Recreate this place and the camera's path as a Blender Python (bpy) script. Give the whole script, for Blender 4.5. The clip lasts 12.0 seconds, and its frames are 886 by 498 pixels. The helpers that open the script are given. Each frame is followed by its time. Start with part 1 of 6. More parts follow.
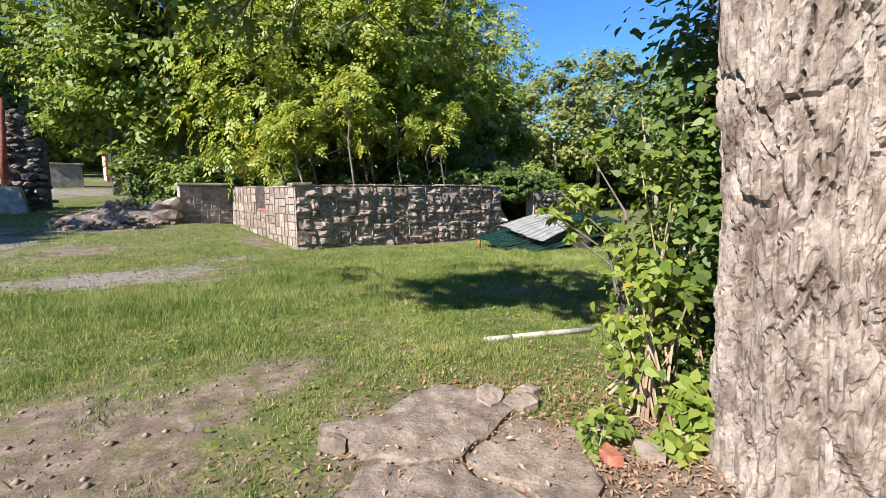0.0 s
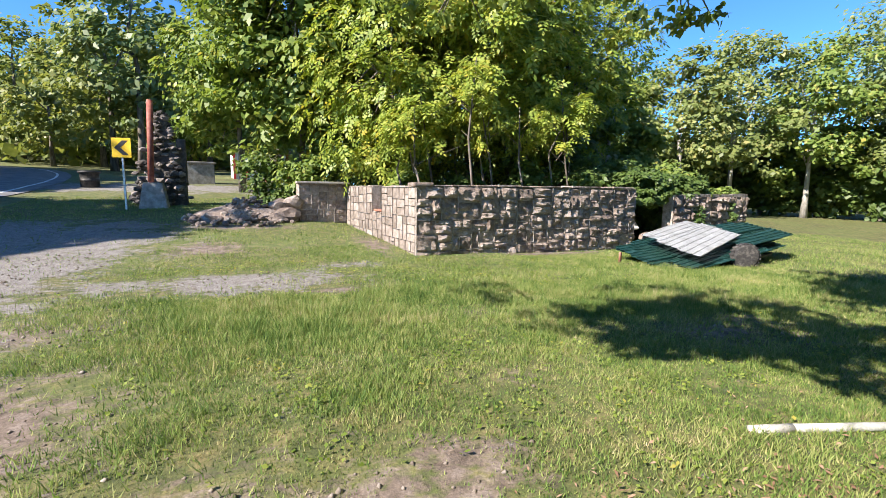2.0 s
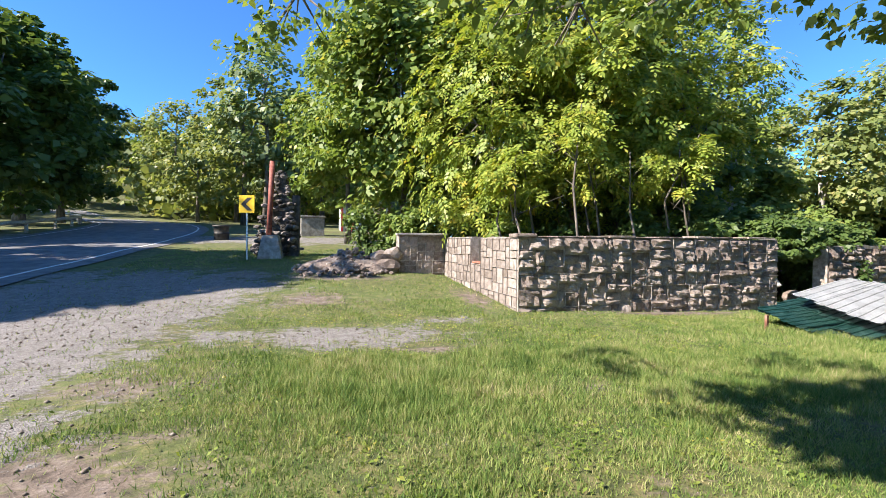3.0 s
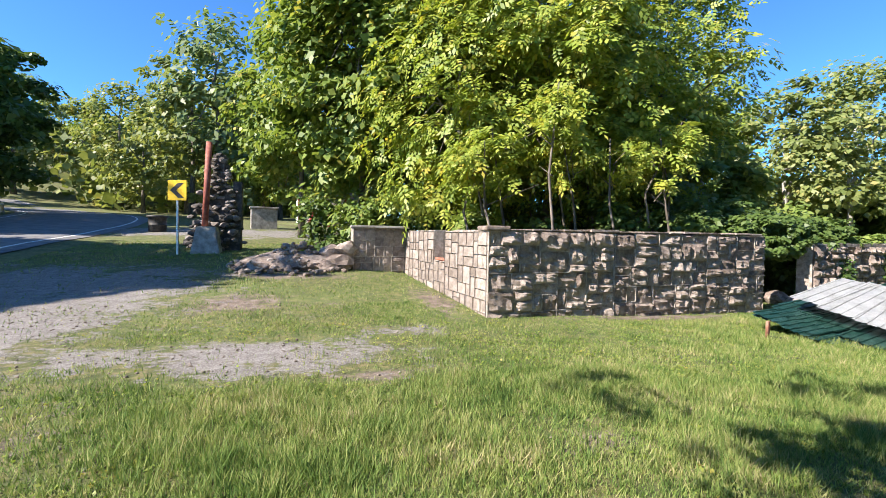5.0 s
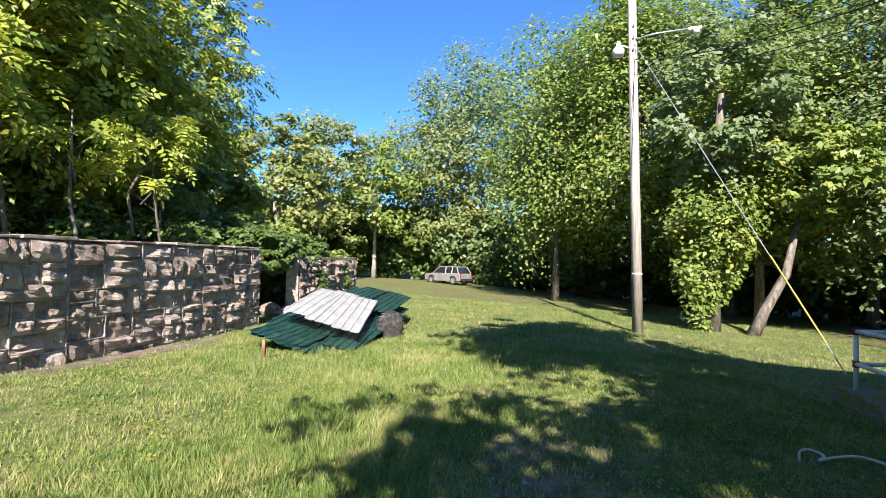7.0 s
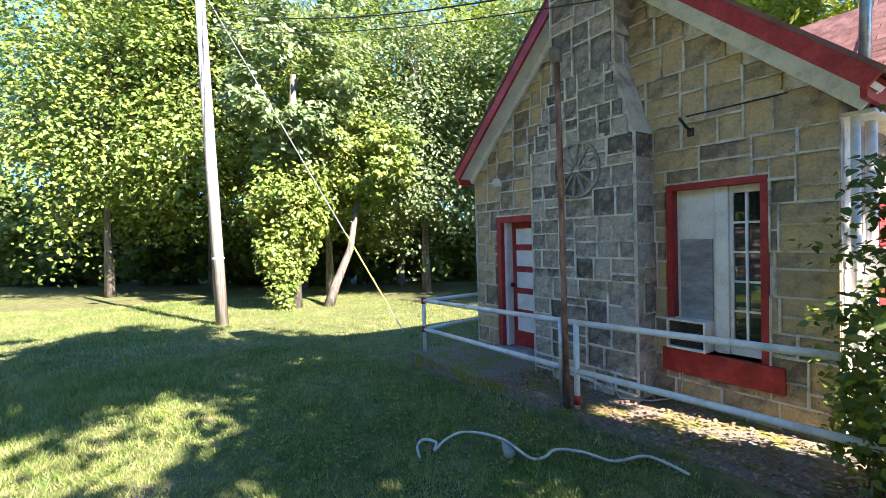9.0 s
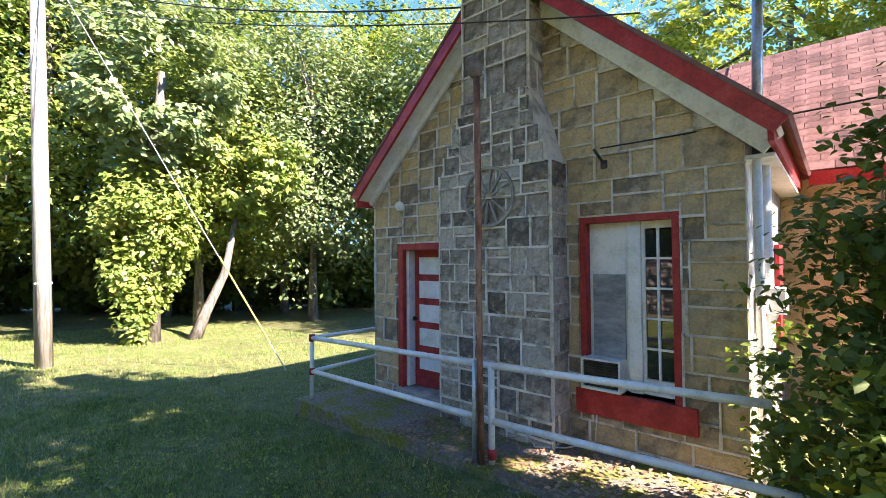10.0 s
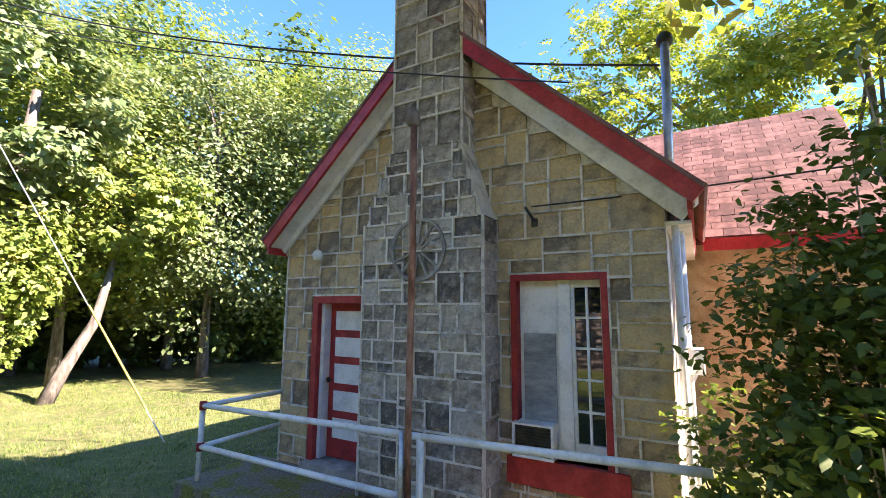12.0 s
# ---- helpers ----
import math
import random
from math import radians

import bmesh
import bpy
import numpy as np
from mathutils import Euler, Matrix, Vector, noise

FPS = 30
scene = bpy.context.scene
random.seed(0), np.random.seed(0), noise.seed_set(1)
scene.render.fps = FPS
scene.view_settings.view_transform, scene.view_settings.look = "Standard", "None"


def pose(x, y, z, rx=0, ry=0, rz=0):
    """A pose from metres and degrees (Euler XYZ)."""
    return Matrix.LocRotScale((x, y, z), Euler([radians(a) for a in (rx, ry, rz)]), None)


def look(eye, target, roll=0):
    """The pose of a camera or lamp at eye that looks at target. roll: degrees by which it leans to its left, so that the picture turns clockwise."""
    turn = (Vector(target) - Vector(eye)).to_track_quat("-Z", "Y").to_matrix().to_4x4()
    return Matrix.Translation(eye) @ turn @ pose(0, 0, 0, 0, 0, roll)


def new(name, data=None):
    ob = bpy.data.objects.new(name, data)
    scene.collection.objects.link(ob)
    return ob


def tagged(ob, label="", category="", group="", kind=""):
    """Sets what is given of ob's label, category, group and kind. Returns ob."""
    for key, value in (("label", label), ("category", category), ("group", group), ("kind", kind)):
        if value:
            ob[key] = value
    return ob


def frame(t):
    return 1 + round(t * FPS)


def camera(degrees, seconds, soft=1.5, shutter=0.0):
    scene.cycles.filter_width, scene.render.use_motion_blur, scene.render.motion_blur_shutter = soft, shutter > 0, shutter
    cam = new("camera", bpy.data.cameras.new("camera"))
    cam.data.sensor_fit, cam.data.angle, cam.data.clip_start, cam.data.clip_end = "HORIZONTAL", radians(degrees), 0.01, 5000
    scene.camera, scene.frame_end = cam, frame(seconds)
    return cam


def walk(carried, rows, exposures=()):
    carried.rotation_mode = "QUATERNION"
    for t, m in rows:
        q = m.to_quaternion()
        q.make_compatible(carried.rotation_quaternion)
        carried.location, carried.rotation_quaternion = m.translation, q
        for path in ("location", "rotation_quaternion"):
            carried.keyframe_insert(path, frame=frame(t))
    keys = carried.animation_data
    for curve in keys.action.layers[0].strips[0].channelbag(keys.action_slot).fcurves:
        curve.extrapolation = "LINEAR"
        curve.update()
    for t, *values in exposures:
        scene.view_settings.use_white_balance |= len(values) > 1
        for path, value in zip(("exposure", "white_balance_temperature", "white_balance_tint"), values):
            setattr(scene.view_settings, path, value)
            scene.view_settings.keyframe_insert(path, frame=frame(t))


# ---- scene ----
cam = camera(89.6, 12.0, soft=0.8)
# seconds, x, y, z, heading, pitch, lean
PATH = [
    (0.0, -0.457, 0.368, 1.521, -34.89, -7.25, -0.25),
    (0.5, -0.539, 0.770, 1.568, -30.95, -7.88, -0.16),
    (1.0, -0.531, 1.195, 1.548, -27.52, -7.92, 0.68),
    (1.5, -0.557, 1.584, 1.559, -25.22, -7.82, 1.10),
    (2.0, -0.584, 2.029, 1.570, -23.34, -7.30, 0.63),
    (2.5, -0.584, 2.303, 1.572, -15.06, -4.52, -0.27),
    (3.0, -0.520, 2.657, 1.582, -11.14, -0.91, 0.51),
    (5.0, -0.016, 4.181, 1.534, -15.38, -1.40, 1.01),
    (5.5, 0.163, 4.650, 1.507, -23.29, -0.64, 1.27),
    (6.0, 0.444, 4.931, 1.461, -35.46, -0.15, 1.00),
    (6.5, 0.873, 5.155, 1.491, -53.41, 0.64, 1.25),
    (7.0, 1.377, 5.357, 1.540, -73.54, 1.60, 1.41),
    (7.5, 1.799, 5.465, 1.523, -89.48, 2.37, 0.66),
    (7.7, 1.954, 5.472, 1.494, -94.77, 2.54, 0.50),
    (9.3, 3.148, 5.209, 1.700, -129.30, -1.31, -1.40),
    (9.5, 3.272, 5.141, 1.705, -132.04, -0.69, -1.09),
    (10.0, 3.534, 4.996, 1.736, -138.55, 1.59, -0.39),
    (10.5, 3.753, 4.916, 1.769, -143.67, 4.03, -0.02),
    (11.0, 3.831, 4.877, 1.793, -147.09, 6.27, 0.30),
    (11.5, 3.843, 4.880, 1.798, -149.19, 7.63, 0.56),
    (12.0, 3.854, 4.882, 1.802, -150.16, 7.95, 0.39),
]
# exposure in stops over time
EXPOSURES = [(0.0, 1.15, 6650, 14), (1.0, 1.25, 6600, 14), (2.0, 1.37, 6550, 14), (5.0, 1.42, 6550, 14), (7.0, 1.5, 6600, 15), (7.7, 1.72, 6600, 15), (9.3, 2.65, 6700, 21), (10.5, 2.68, 7050, 26), (12.0, 2.65, 7150, 28)]
walk(cam, [(t, pose(x, y, z, 90 + p, 0, h) @ pose(0, 0, 0, 0, 0, r)) for t, x, y, z, h, p, r in PATH], EXPOSURES)

# ---- sky and sun ----
SUN_EL, SUN_AZ = radians(40), radians(-105)  # azimuth clockwise from +y
world = bpy.data.worlds.new("sky")
scene.world = world
world.use_nodes = True
wn = world.node_tree.nodes
sky = wn.new("ShaderNodeTexSky")
sky.sky_type = "NISHITA"
sky.sun_disc = False
sky.sun_elevation = SUN_EL
sky.sun_rotation = SUN_AZ
sky.air_density, sky.dust_density, sky.ozone_density = 1.0, 0.0, 4.5
sky.altitude = 2500
clear = wn.new("ShaderNodeMix")
clear.data_type, clear.blend_type = "RGBA", "MULTIPLY"
clear.inputs[0].default_value = 1.0
clear.inputs[7].default_value = (0.55, 1.0, 1.3, 1)
world.node_tree.links.new(sky.outputs[0], clear.inputs[6])
world.node_tree.links.new(clear.outputs[2], wn["Background"].inputs[0])
wn["Background"].inputs[1].default_value = 0.095
sun = new("sun", bpy.data.lights.new("sun", "SUN"))
sun.data.energy, sun.data.angle, sun.data.color = 5.0, radians(0.6), (1.0, 0.93, 0.82)
sun_from = Vector((math.sin(SUN_AZ) * math.cos(SUN_EL), math.cos(SUN_AZ) * math.cos(SUN_EL), math.sin(SUN_EL)))
sun.matrix_world = look(sun_from * 60, (0, 0, 0))


# ---- materials ----
def material(name, rough=0.8, metal=0.0):
    m = bpy.data.materials.new(name)
    m.use_nodes = True
    b = m.node_tree.nodes["Principled BSDF"]
    b.inputs["Roughness"].default_value, b.inputs["Metallic"].default_value = rough, metal
    return m, m.node_tree, b


def node(t, kind, **values):
    n = t.nodes.new("ShaderNode" + kind)
    for k, v in values.items():
        n.inputs[k.replace("_", " ")].default_value = v
    return n


def noise_of(t, scale, detail=5.0, rough=0.6, stretch=None):
    n = node(t, "TexNoise", Scale=scale, Detail=detail, Roughness=rough)
    c = t.nodes.new("ShaderNodeTexCoord")
    if stretch:
        mp = node(t, "Mapping", Scale=stretch)
        t.links.new(c.outputs["Object"], mp.inputs[0])
        t.links.new(mp.outputs[0], n.inputs["Vector"])
    else:
        t.links.new(c.outputs["Object"], n.inputs["Vector"])
    return n.outputs["Fac"]


def ramp(t, fac, stops):
    r = t.nodes.new("ShaderNodeValToRGB")
    e = r.color_ramp.elements
    while len(e) < len(stops):
        e.new(0.5)
    for el, (p, c) in zip(e, stops):
        el.position, el.color = p, (*c, 1) if len(c) == 3 else c
    t.links.new(fac, r.inputs[0])
    return r.outputs[0]


def mix(t, fac, a, b, mode="MIX"):
    m = t.nodes.new("ShaderNodeMix")
    m.data_type, m.blend_type = "RGBA", mode
    for sock, v in ((m.inputs[0], fac), (m.inputs[6], a), (m.inputs[7], b)):
        if isinstance(v, (int, float)):
            sock.default_value = v
        elif isinstance(v, tuple):
            sock.default_value = (*v, 1)
        else:
            t.links.new(v, sock)
    return m.outputs[2]


def maths(t, op, a, b=0.0, clamp=False):
    m = t.nodes.new("ShaderNodeMath")
    m.operation, m.use_clamp = op, clamp
    for sock, v in zip(m.inputs, (a, b)):
        if isinstance(v, (int, float)):
            sock.default_value = v
        else:
            t.links.new(v, sock)
    return m.outputs[0]


def bump(t, b, height, strength=0.5, distance=0.02):
    n = node(t, "Bump", Strength=strength, Distance=distance)
    t.links.new(height, n.inputs["Height"])
    t.links.new(n.outputs[0], b.inputs["Normal"])


def leaf_material(name, dark, mid, bright, through_light=0.45, yellow=None):
    m, t, b = material(name, 0.45)
    g = t.nodes.new("ShaderNodeNewGeometry")
    stops = [(0.0, dark), (0.45, mid), (0.85, bright)]
    if yellow:
        stops.append((0.97, yellow))
    bough = maths(t, "MULTIPLY", maths(t, "SUBTRACT", noise_of(t, 1.1, 3.0), 0.5), 1.5)
    col = ramp(t, maths(t, "ADD", maths(t, "ADD", maths(t, "MULTIPLY", g.outputs["Random Per Island"], 0.6), 0.27), bough, True), stops)
    big = noise_of(t, 0.35, 2.0)
    col = mix(t, maths(t, "MULTIPLY", big, 0.2), col, tuple(0.7 * c for c in mid), "MIX")
    t.links.new(col, b.inputs["Base Color"])
    b.inputs["Specular IOR Level"].default_value = 0.35
    tr = t.nodes.new("ShaderNodeBsdfTranslucent")
    warm = mix(t, 1.0, col, (1.0, 0.95, 0.55), "MULTIPLY")
    t.links.new(warm, tr.inputs[0])
    ms = t.nodes.new("ShaderNodeMixShader")
    ms.inputs[0].default_value = through_light
    t.links.new(b.outputs[0], ms.inputs[1])
    t.links.new(tr.outputs[0], ms.inputs[2])
    t.links.new(ms.outputs[0], t.nodes["Material Output"].inputs[0])
    return m


def grass_material():
    """Blades from deep green to straw, in patches a stride across."""
    m, t, b = material("grass_blade", 0.7)
    g = t.nodes.new("ShaderNodeNewGeometry")
    patch = noise_of(t, 0.8, 6.0, 0.75)
    small = noise_of(t, 7.0, 4.0, 0.7)
    fac = maths(t, "ADD", maths(t, "MULTIPLY", g.outputs["Random Per Island"], 0.5), maths(t, "MULTIPLY", maths(t, "SUBTRACT", patch, 0.38), 1.5), True)
    fac = maths(t, "ADD", fac, maths(t, "MULTIPLY", maths(t, "SUBTRACT", small, 0.5), 0.9), True)
    col = ramp(t, fac, [(0.05, (0.065, 0.135, 0.028)), (0.32, (0.155, 0.245, 0.052)), (0.56, (0.29, 0.34, 0.10)), (0.77, (0.43, 0.395, 0.19)), (0.95, (0.56, 0.455, 0.29))])
    t.links.new(col, b.inputs["Base Color"])
    b.inputs["Specular IOR Level"].default_value = 0.4
    tr = t.nodes.new("ShaderNodeBsdfTranslucent")
    t.links.new(col, tr.inputs[0])
    ms = t.nodes.new("ShaderNodeMixShader")
    ms.inputs[0].default_value = 0.35
    t.links.new(b.outputs[0], ms.inputs[1])
    t.links.new(tr.outputs[0], ms.inputs[2])
    t.links.new(ms.outputs[0], t.nodes["Material Output"].inputs[0])
    return m


def mottled(name, a, b_, c, scale=6.0, rough=0.85, metal=0.0, bumps=0.4, depth=0.01, per_piece=0.0, stretch=None, fine=60.0, stains=()):
    """A worn surface: three tones in a coarse noise, fine grain, relief; per_piece shifts the tone from piece to piece."""
    m, t, b = material(name, rough, metal)
    n1 = noise_of(t, scale, 6.0, 0.65, stretch)
    fac = n1
    if per_piece:
        oi = t.nodes.new("ShaderNodeObjectInfo")
        fac = maths(t, "ADD", n1, maths(t, "MULTIPLY", maths(t, "SUBTRACT", oi.outputs["Random"], 0.5), per_piece), True)
    col = ramp(t, fac, [(0.36, a), (0.5, b_), (0.65, c)])
    n2 = noise_of(t, fine, 4.0, 0.7, stretch)
    col = mix(t, 0.35, col, ramp(t, n2, [(0.3, (0.25, 0.25, 0.25)), (0.7, (0.8, 0.8, 0.8))]), "OVERLAY")
    for size, tone, lo_, hi_ in stains:
        col = mix(t, ramp(t, noise_of(t, size, 7.0, 0.75), [(lo_, (0, 0, 0)), (hi_, (1, 1, 1))]), col, mix(t, 0.7, col, tone))
    t.links.new(col, b.inputs["Base Color"])
    if bumps:
        bump(t, b, maths(t, "ADD", n1, maths(t, "MULTIPLY", n2, 0.5)), bumps, depth)
    return m


def ground_material():
    m, t, b = material("lawn_soil", 0.95)
    gr = t.nodes.new("ShaderNodeAttribute")
    gr.attribute_name = "gravel"
    dr = t.nodes.new("ShaderNodeAttribute")
    dr.attribute_name = "dirt"
    edge = maths(t, "ADD", maths(t, "MULTIPLY", noise_of(t, 1.3, 6.0, 0.7), 0.6), maths(t, "MULTIPLY", noise_of(t, 6.5, 6.0, 0.75, (1, 1.6, 1)), 0.4))
    fine = noise_of(t, 45.0, 5.0, 0.75)
    mid = noise_of(t, 5.0, 5.0, 0.7)
    big = noise_of(t, 0.45, 3.0, 0.6)
    grass = ramp(t, mid, [(0.30, (0.04, 0.052, 0.016)), (0.48, (0.085, 0.095, 0.028)), (0.62, (0.17, 0.145, 0.06)), (0.75, (0.26, 0.20, 0.11))])
    grass = mix(t, ramp(t, big, [(0.4, (0, 0, 0)), (0.65, (1, 1, 1))]), grass, mix(t, 0.4, grass, (0.13, 0.18, 0.04)))
    grass = mix(t, 0.6, grass, ramp(t, fine, [(0.3, (0.12, 0.12, 0.12)), (0.7, (0.85, 0.85, 0.85))]), "OVERLAY")
    soil = ramp(t, mid, [(0.3, (0.075, 0.055, 0.04)), (0.52, (0.17, 0.13, 0.102)), (0.75, (0.29, 0.24, 0.205))])
    soil = mix(t, 0.6, soil, ramp(t, fine, [(0.3, (0.1, 0.1, 0.1)), (0.7, (0.9, 0.9, 0.9))]), "OVERLAY")
    vor = node(t, "TexVoronoi", Scale=55.0)
    c = t.nodes.new("ShaderNodeTexCoord")
    t.links.new(c.outputs["Object"], vor.inputs["Vector"])
    stones = ramp(t, vor.outputs["Color"], [(0.2, (0.11, 0.10, 0.092)), (0.5, (0.21, 0.195, 0.182)), (0.8, (0.36, 0.34, 0.325))])
    stones = mix(t, 0.5, stones, ramp(t, mid, [(0.35, (0.12, 0.10, 0.085)), (0.7, (0.31, 0.29, 0.27))]))
    dfac = ramp(t, maths(t, "ADD", dr.outputs["Fac"], maths(t, "MULTIPLY", maths(t, "SUBTRACT", edge, 0.5), 3.0)), [(0.40, (0, 0, 0)), (0.66, (1, 1, 1))])
    gfac = ramp(t, maths(t, "ADD", gr.outputs["Fac"], maths(t, "MULTIPLY", maths(t, "SUBTRACT", edge, 0.5), 4.6)), [(0.42, (0, 0, 0)), (0.66, (1, 1, 1))])
    col = mix(t, dfac, grass, soil)
    col = mix(t, gfac, col, stones)
    t.links.new(col, b.inputs["Base Color"])
    h = maths(t, "ADD", maths(t, "MULTIPLY", fine, 0.5), maths(t, "ADD", mid, maths(t, "MULTIPLY", vor.outputs["Distance"], gfac)))
    bump(t, b, h, 0.6, 0.03)
    return m


M = {}
M["ground"] = ground_material()
M["asphalt"] = mottled("asphalt", (0.10, 0.10, 0.105), (0.15, 0.15, 0.155), (0.20, 0.195, 0.19), 2.0, 0.9, bumps=0.3, fine=150)
M["road_paint"] = mottled("road_paint", (0.5, 0.5, 0.48), (0.7, 0.7, 0.68), (0.8, 0.8, 0.78), 8.0)
M["gable_stone"] = mottled("gable_stone", (0.21, 0.165, 0.12), (0.45, 0.345, 0.22), (0.66, 0.48, 0.26), 4.2, 0.85, bumps=1.0, depth=0.035, per_piece=0.3, fine=45, stains=((1.7, (0.58, 0.34, 0.11), 0.48, 0.64), (2.6, (0.12, 0.10, 0.08), 0.56, 0.70), (7.0, (0.66, 0.60, 0.50), 0.55, 0.70), (14.0, (0.10, 0.085, 0.07), 0.60, 0.72)))
M["chimney_stone"] = mottled("chimney_stone", (0.13, 0.11, 0.095), (0.32, 0.275, 0.23), (0.54, 0.475, 0.40), 4.6, 0.85, bumps=1.0, depth=0.04, per_piece=0.3, fine=40, stains=((2.0, (0.06, 0.053, 0.045), 0.52, 0.66), (3.5, (0.45, 0.30, 0.13), 0.54, 0.70), (13.0, (0.05, 0.045, 0.04), 0.58, 0.70), (11.0, (0.70, 0.66, 0.60), 0.56, 0.68)))
M["ruin_stone"] = mottled("ruin_stone", (0.15, 0.115, 0.095), (0.27, 0.215, 0.18), (0.39, 0.325, 0.28), 4.0, 0.9, bumps=1.0, depth=0.03, per_piece=0.22, fine=40)
M["pale_stone"] = mottled("pale_stone", (0.16, 0.128, 0.104), (0.26, 0.216, 0.186), (0.36, 0.315, 0.28), 3.0, 0.9, bumps=0.8, depth=0.015, per_piece=0.2, fine=40)
M["mortar"] = mottled("mortar", (0.34, 0.31, 0.265), (0.68, 0.63, 0.56), (0.80, 0.75, 0.68), 5.0, 0.9, bumps=0.5, fine=80)
M["ruin_mortar"] = mottled("ruin_mortar", (0.18, 0.15, 0.125), (0.31, 0.265, 0.225), (0.44, 0.39, 0.34), 8.0, 0.9, bumps=0.6, fine=80)
M["concrete"] = mottled("concrete", (0.18, 0.165, 0.15), (0.29, 0.27, 0.245), (0.40, 0.38, 0.35), 4.0, 0.9, bumps=0.4, fine=70)
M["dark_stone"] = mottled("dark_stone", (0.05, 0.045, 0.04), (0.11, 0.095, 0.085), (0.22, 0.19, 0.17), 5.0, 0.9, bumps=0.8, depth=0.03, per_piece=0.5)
M["bark"] = mottled("bark", (0.13, 0.098, 0.08), (0.26, 0.22, 0.195), (0.37, 0.325, 0.295), 7.0, 0.95, bumps=1.0, depth=0.03, stretch=(1, 1, 0.55), fine=38)
M["dark_bark"] = mottled("dark_bark", (0.07, 0.06, 0.05), (0.14, 0.12, 0.10), (0.25, 0.22, 0.19), 8.0, 0.95, bumps=0.8, stretch=(1, 1, 0.2), fine=50)
M["cane"] = mottled("cane", (0.20, 0.14, 0.09), (0.34, 0.26, 0.18), (0.46, 0.37, 0.27), 12.0, 0.8, bumps=0.3, stretch=(1, 1, 0.2))
M["pale_bark"] = mottled("pale_bark", (0.25, 0.23, 0.20), (0.38, 0.36, 0.33), (0.5, 0.48, 0.44), 6.0, 0.95, bumps=0.6, stretch=(1, 1, 0.3), fine=50)
M["grass"] = grass_material()
M["leaf_green"] = leaf_material("leaf_green", (0.085, 0.145, 0.03), (0.175, 0.26, 0.055), (0.31, 0.39, 0.10), 0.45, (0.46, 0.42, 0.10))
M["leaf_yellow"] = leaf_material("leaf_yellow", (0.11, 0.19, 0.03), (0.27, 0.36, 0.055), (0.48, 0.52, 0.10), 0.45, (0.60, 0.49, 0.09))
M["leaf_shoot"] = leaf_material("leaf_shoot", (0.10, 0.175, 0.03), (0.22, 0.31, 0.055), (0.36, 0.42, 0.10), 0.5, (0.48, 0.42, 0.10))
# deep green brush and vines; also foliage whose shade is put into its colour
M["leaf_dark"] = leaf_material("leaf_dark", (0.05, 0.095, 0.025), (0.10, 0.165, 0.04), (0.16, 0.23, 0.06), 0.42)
M["leaf_silver"] = leaf_material("leaf_silver", (0.09, 0.155, 0.055), (0.17, 0.25, 0.10), (0.29, 0.35, 0.19), 0.45)
M["leaf_far"] = leaf_material("leaf_far", (0.11, 0.155, 0.045), (0.21, 0.265, 0.08), (0.33, 0.37, 0.13), 0.45, (0.46, 0.41, 0.15))
M["leaf_litter"] = leaf_material("leaf_litter", (0.13, 0.07, 0.042), (0.28, 0.165, 0.105), (0.42, 0.28, 0.20), 0.1)
M["sheet_white"] = mottled("sheet_white", (0.44, 0.45, 0.45), (0.55, 0.56, 0.56), (0.62, 0.63, 0.63), 2.5, 0.5, bumps=0.1, fine=30)
M["white_paint"] = mottled("white_paint", (0.62, 0.62, 0.60), (0.76, 0.76, 0.75), (0.82, 0.82, 0.81), 5.0, 0.5, bumps=0.15, fine=40)
M["pvc"] = mottled("pvc", (0.22, 0.22, 0.19), (0.36, 0.36, 0.33), (0.48, 0.48, 0.45), 5.0, 0.6, bumps=0.2, fine=40)
M["red_paint"] = mottled("red_paint", (0.30, 0.018, 0.02), (0.42, 0.022, 0.028), (0.50, 0.05, 0.05), 5.0, 0.45, bumps=0.2, fine=40)
M["red_dull"] = mottled("red_dull", (0.26, 0.02, 0.02), (0.38, 0.025, 0.027), (0.46, 0.05, 0.045), 6.0, 0.6, bumps=0.3, fine=40)
M["rust"] = mottled("rust", (0.12, 0.055, 0.035), (0.26, 0.11, 0.07), (0.42, 0.24, 0.18), 9.0, 0.75, 0.2, bumps=0.5, stretch=(1, 1, 0.3), fine=60)
M["pipe_red"] = mottled("pipe_red", (0.16, 0.04, 0.03), (0.27, 0.075, 0.05), (0.36, 0.13, 0.09), 6.0, 0.7, bumps=0.3, fine=60)
M["shingle"] = mottled("shingle", (0.095, 0.04, 0.035), (0.16, 0.07, 0.06), (0.23, 0.115, 0.10), 7.0, 0.9, bumps=0.3, per_piece=0.3, fine=120)
M["green_metal"] = mottled("green_metal", (0.012, 0.055, 0.045), (0.02, 0.085, 0.07), (0.06, 0.14, 0.12), 5.0, 0.35, 0.0, bumps=0.2, fine=40)
M["rubber"] = mottled("rubber", (0.02, 0.02, 0.02), (0.045, 0.042, 0.04), (0.12, 0.11, 0.10), 8.0, 0.85, bumps=0.3)
M["galvanised"] = mottled("galvanised", (0.35, 0.36, 0.37), (0.5, 0.51, 0.52), (0.62, 0.63, 0.64), 8.0, 0.4, 0.7, bumps=0.1)
M["dark_metal"] = mottled("dark_metal", (0.02, 0.02, 0.02), (0.045, 0.043, 0.04), (0.09, 0.08, 0.07), 8.0, 0.6, 0.4, bumps=0.2)
M["pole_wood"] = mottled("pole_wood", (0.24, 0.20, 0.165), (0.37, 0.335, 0.295), (0.48, 0.445, 0.40), 7.0, 0.85, bumps=0.5, stretch=(3, 3, 0.15), fine=30)
